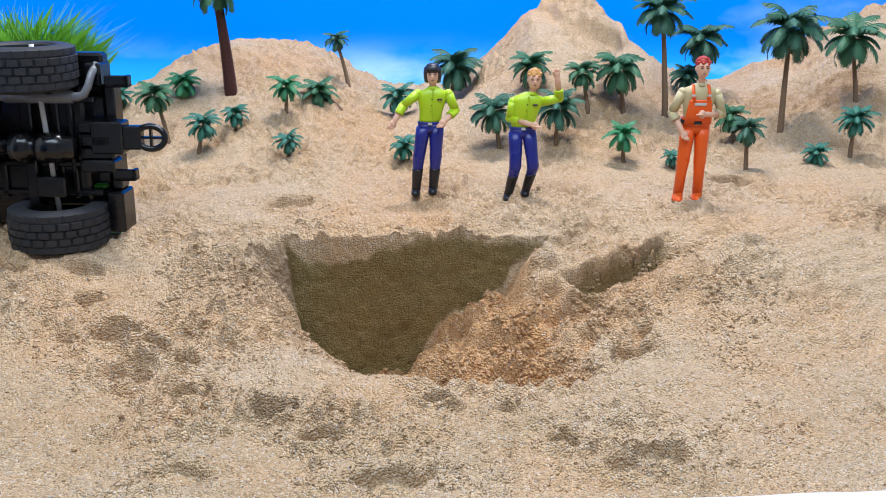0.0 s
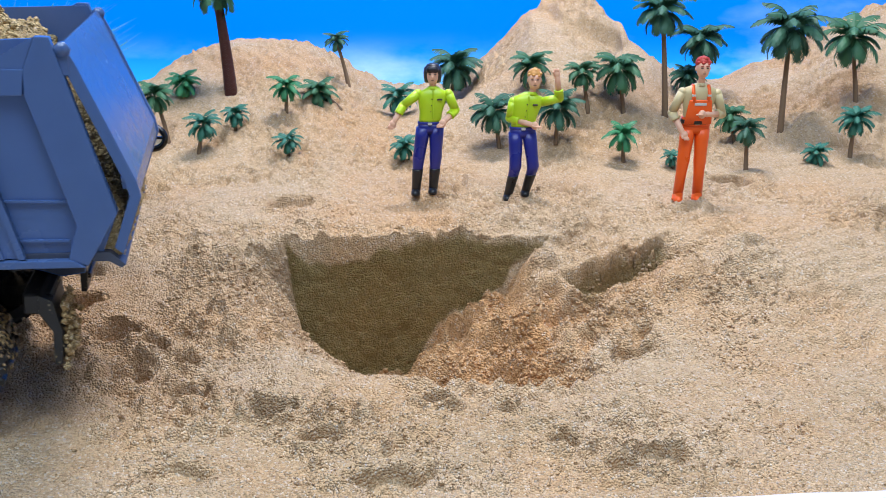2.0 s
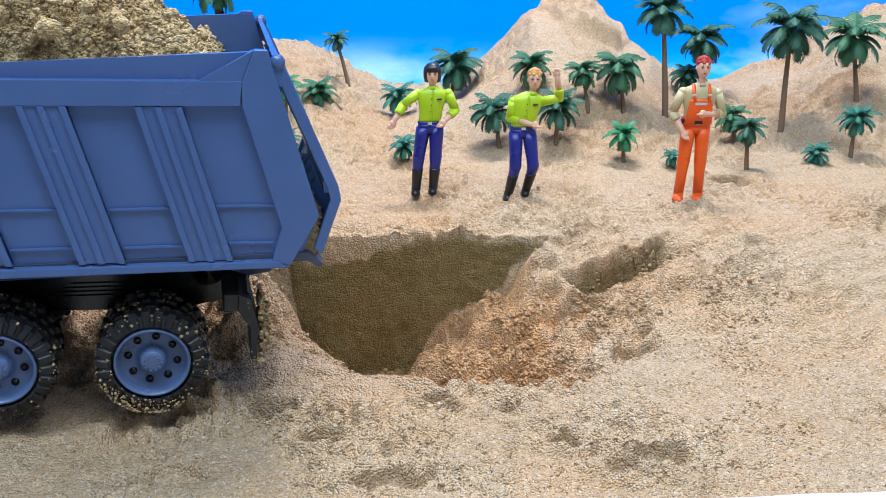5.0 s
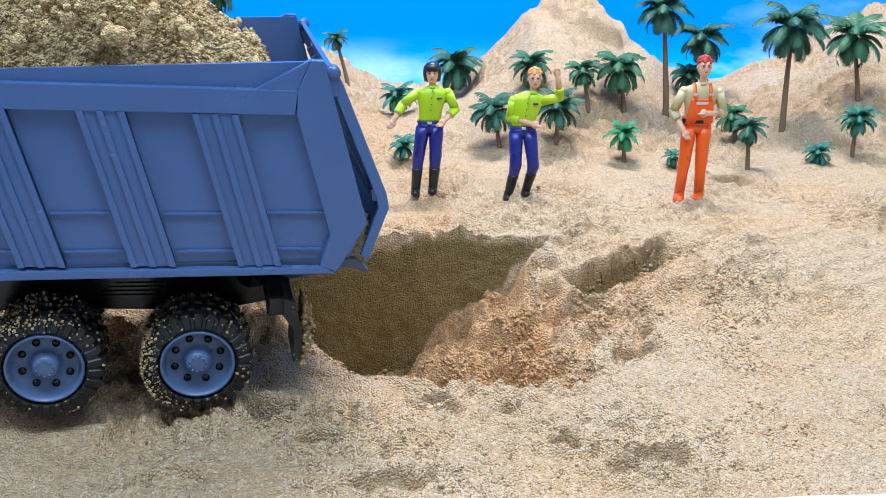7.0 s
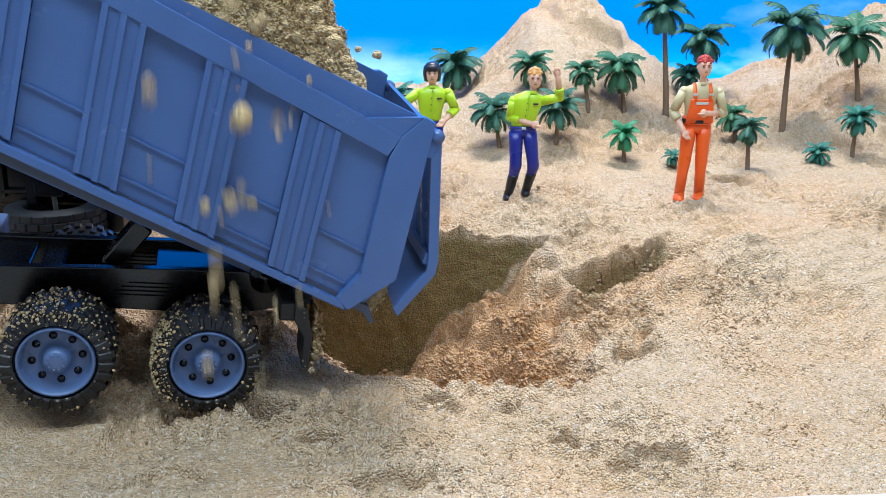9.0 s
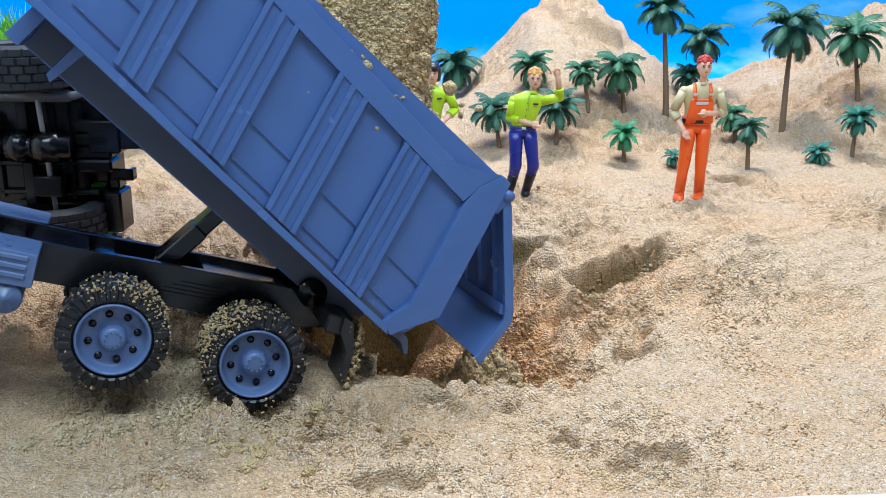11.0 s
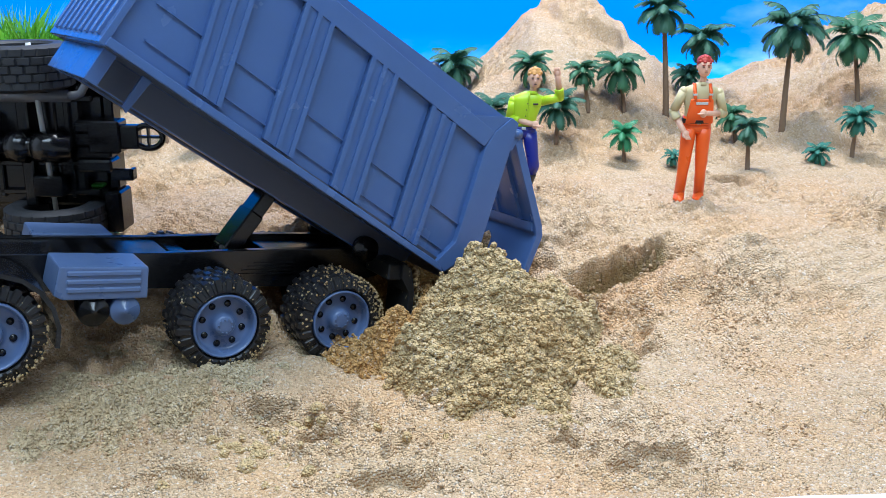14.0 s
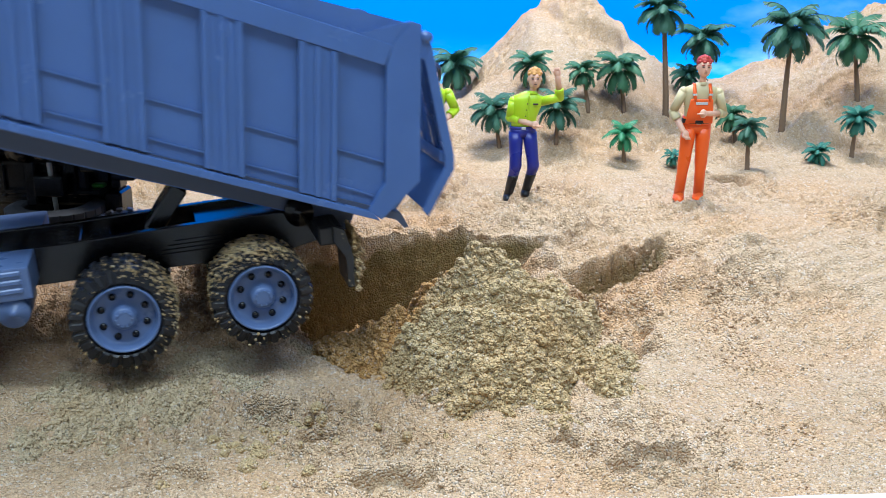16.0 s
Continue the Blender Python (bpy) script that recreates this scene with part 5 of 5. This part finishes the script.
jeep_part("differential", lambda bm: (tube(bm, [(-0.030, 0, 0.086), (-0.018, 0, 0.086), (-0.017, 0, 0.086), (-0.012, 0, 0.086), (-0.011, 0, 0.086), (0.004, 0, 0.086), (0.005, 0, 0.086), (0.012, 0, 0.086)], [0.010, 0.011, 0.0075, 0.0075, 0.0105, 0.0105, 0.008, 0.0075], 20),
                                      tube(bm, [(-0.20, 0.004, 0.086), (-0.03, 0.002, 0.086)], [0.006, 0.006], 14)), BLACK)
jeep_part("tank", lambda bm: ([box(bm, 0.014, 0.038, 0.004 + 0.001 * (k % 2), 0.022, 0.070 + 0.0088 * k, 0.0786 + 0.0088 * k, 0.0016) for k in range(4)]), BLACK)
jeep_part("gearbox", lambda bm: (box(bm, -0.075, -0.040, -0.004, 0.020, 0.070, 0.104, 0.003), tube(bm, [(-0.050, -0.008, 0.088), (-0.050, 0.0, 0.088)], [0.012, 0.014], 24)), BLACK)
jeep_part("exhaust_pipe", lambda bm: (tube(bm, [(-0.12, 0.006, 0.128), (-0.010, 0.006, 0.127), (0.020, 0.006, 0.1275), (0.024, 0.006, 0.129), (0.0265, 0.008, 0.134), (0.028, 0.012, 0.142), (0.030, 0.018, 0.148)], [0.0030, 0.0030, 0.0030, 0.0028, 0.0026, 0.0026, 0.0026], 16),
                                      tube(bm, [(-0.030, 0.006, 0.127), (0.016, 0.006, 0.1275)], [0.0044, 0.0044], 18)), PIPE, "grey plastic exhaust pipe")
jeep_part("rib", lambda bm: ([box(bm, -0.19 + 0.004, 0.03, 0.009, 0.014, z, z + 0.004, 0.0008) for z in (0.044, 0.064, 0.108)] + [box(bm, x, x + 0.004, 0.009, 0.014, 0.042, 0.116, 0.0008) for x in (-0.15, -0.10, -0.04, 0.010)]), BLACK)
jeep_part("body_shell", lambda bm: (box(bm, -0.20, 0.036, 0.036, 0.075, 0.020, 0.122, 0.006), box(bm, 0.034, 0.043, 0.016, 0.024, 0.0475, 0.0505, 0.001), box(bm, 0.024, 0.044, 0.020, 0.036, 0.0095, 0.0125, 0.001)), GREEN_BODY, "lime green plastic body side")

# ---- grass tuft behind the car ----
def grass_tuft(x, y, rx, ry, high, count, seed):
    rnd = random.Random(seed)
    bm = bmesh.new()
    gz = ground_at(x, y)
    for _ in range(count):
        a, q = rnd.random() * 6.28, math.sqrt(rnd.random())
        px, py = x + rx * q * math.cos(a), y + ry * q * math.sin(a)
        base = Vector((px, py, gz - 0.006))
        h = high * (0.55 + 0.6 * rnd.random()) * (1.05 - 0.55 * q * q)
        w = Vector((math.cos(a * 7), math.sin(a * 7), 0)) * 0.0011
        bend = Vector((rnd.gauss(0, 0.4) + 0.3 * math.cos(a), rnd.gauss(0, 0.4), 0)) * h
        m1, tip = base + Vector((0, 0, h * 0.55)) + bend * 0.3, base + Vector((0, 0, h)) + bend
        v = [bm.verts.new(c) for c in (base - w, base + w, m1 + w * 0.8, tip, m1 - w * 0.8)]
        bm.faces.new(v)
    return tagged(part("grass", bm, GRASS), "bright green plastic grass behind the overturned car", "grass", kind="stuff")


grass_tuft(-0.435, 1.03, 0.070, 0.035, 0.080, 2600, 8)


# ---- what moves ----
def motions():
    walk(truck, [(t, truck_pose(t)) for t in TIMES])
    walk(bed, [(t, bed_pose(t)) for t in TIMES])
    walk(gate, [(t, pose(GX, 0, GZ, 0, state(t)[7], 0)) for t in TIMES])
    barrels, rods = [], []
    for t in TIMES:
        end = bed_pose(t) @ RAM_BED
        d = end - RAM
        tilt = -math.degrees(math.atan2(d.z, d.x))
        barrels.append((t, pose(*RAM, 0, tilt, 0)))
        rods.append((t, pose(*end, 0, tilt, 0)))
    walk(barrel, barrels), walk(rod, rods)
    # wheels roll with the way travelled along the truck
    fine = [round(0.1 * k, 1) for k in range(161)]
    roll, rolls = 0.0, [0.0]
    for a, b in zip(fine, fine[1:]):
        p, q = state(a), state(b)
        turn = math.radians(p[3])
        roll += math.degrees(((q[0] - p[0]) * math.cos(turn) + (q[1] - p[1]) * math.sin(turn)) / TYRE_R / SIZE)
        rolls.append(roll)
    for wheel, ax, side in WHEELS:
        flip = Matrix.Identity(4) if side < 0 else Matrix.Rotation(math.pi, 4, "Z")
        rows = [(t, pose(ax, side * TRACK, 0, 0, r, 0) @ flip) for t, r in list(zip(fine, rolls))[::2]]
        walk(wheel, rows)
    # the load rides in the bed, then slides out under the tailgate into the hole
    moments = sorted(set(TIMES) | {round(9.5 + 0.1 * k, 2) for k in range(27)})
    for i, ob in enumerate(LOAD):
        rows = []
        middle = 0.5 * (SLICES[i][0] + SLICES[i][1])
        for t in moments:
            if i == 0:
                slid = 0.135 * min(1, max(0, (t - 9.6) / 1.4)) ** 2.2
            else:
                slid = 0.33 * min(1, max(0, (t - 11.1) / 0.95)) ** 1.9
            out = ramp(np.array((middle + slid - (0.045 if i else 0.06)) / 0.07)).item()
            if t >= 12.1:
                t_bed, out = 12.1, 1.0
            else:
                t_bed = t
            rows.append((t, Matrix.Translation((0, 0, -0.20 * out)) @ truck_space(t_bed) @ bed_pose(t_bed) @ pose(slid, 0, 0, 0, 0, 0)))
        walk(ob, rows)
    hidden = Vector((0, 0, -0.17))
    rise = ((0.0, 0.0), (9.3, 0.0), (10.2, 0.30), (11.0, 0.60), (11.3, 0.72), (11.5, 0.80), (11.7, 0.88), (12.0, 0.97), (12.3, 1.0), (16.0, 1.0))
    walk(pile, [(t, Matrix.Translation(hidden * (1 - u))) for t, u in rise])
    walk(bank, [(t, Matrix.Translation((0, 0, -0.05 * (1 - u)))) for t, u in ((0.0, 0.0), (9.0, 0.0), (9.6, 0.2), (11.2, 1.0), (16.0, 1.0))])
    # clods tumble off the heap and come to rest
    rnd = random.Random(21)
    for k, ob in enumerate(CLODS):
        late = k >= 50
        t0 = 8.66 + 0.36 * rnd.random() if not late else 11.20 + 0.25 * rnd.random()
        seat = Vector((-0.035 - 0.075 * rnd.random() if not late else -0.06 + 0.05 * rnd.random(), -0.045 - 0.022 * rnd.random(), 0.118 + 0.02 * rnd.random()))
        on_bed = lambda t: truck_space(t) @ bed_pose(t) @ seat
        rows = [(t, Matrix.Translation(on_bed(t))) for t in TIMES if t < t0 - 0.05]
        p0 = on_bed(t0)
        vx, vy = rnd.uniform(-0.02, 0.12), rnd.uniform(-0.16, -0.07)
        spin = rnd.uniform(-160, 160)
        rows.append((t0, Matrix.Translation(p0)))
        t, p = t0, p0
        for s in range(1, 9):
            dt = 0.06 * s
            q = p0 + Vector((vx * dt, vy * dt, 0.1 * dt - 1.9 * dt * dt))
            floor = ground_at(q.x, q.y) - 0.0005
            p = Vector((q.x, q.y, max(q.z, floor)))
            rows.append((t0 + dt, Matrix.Translation(p) @ pose(0, 0, 0, spin * dt, spin * 0.6 * dt, 0)))
            if q.z <= floor:
                break
        rows.append((16.0, rows[-1][1]))
        walk(ob, rows)


motions()
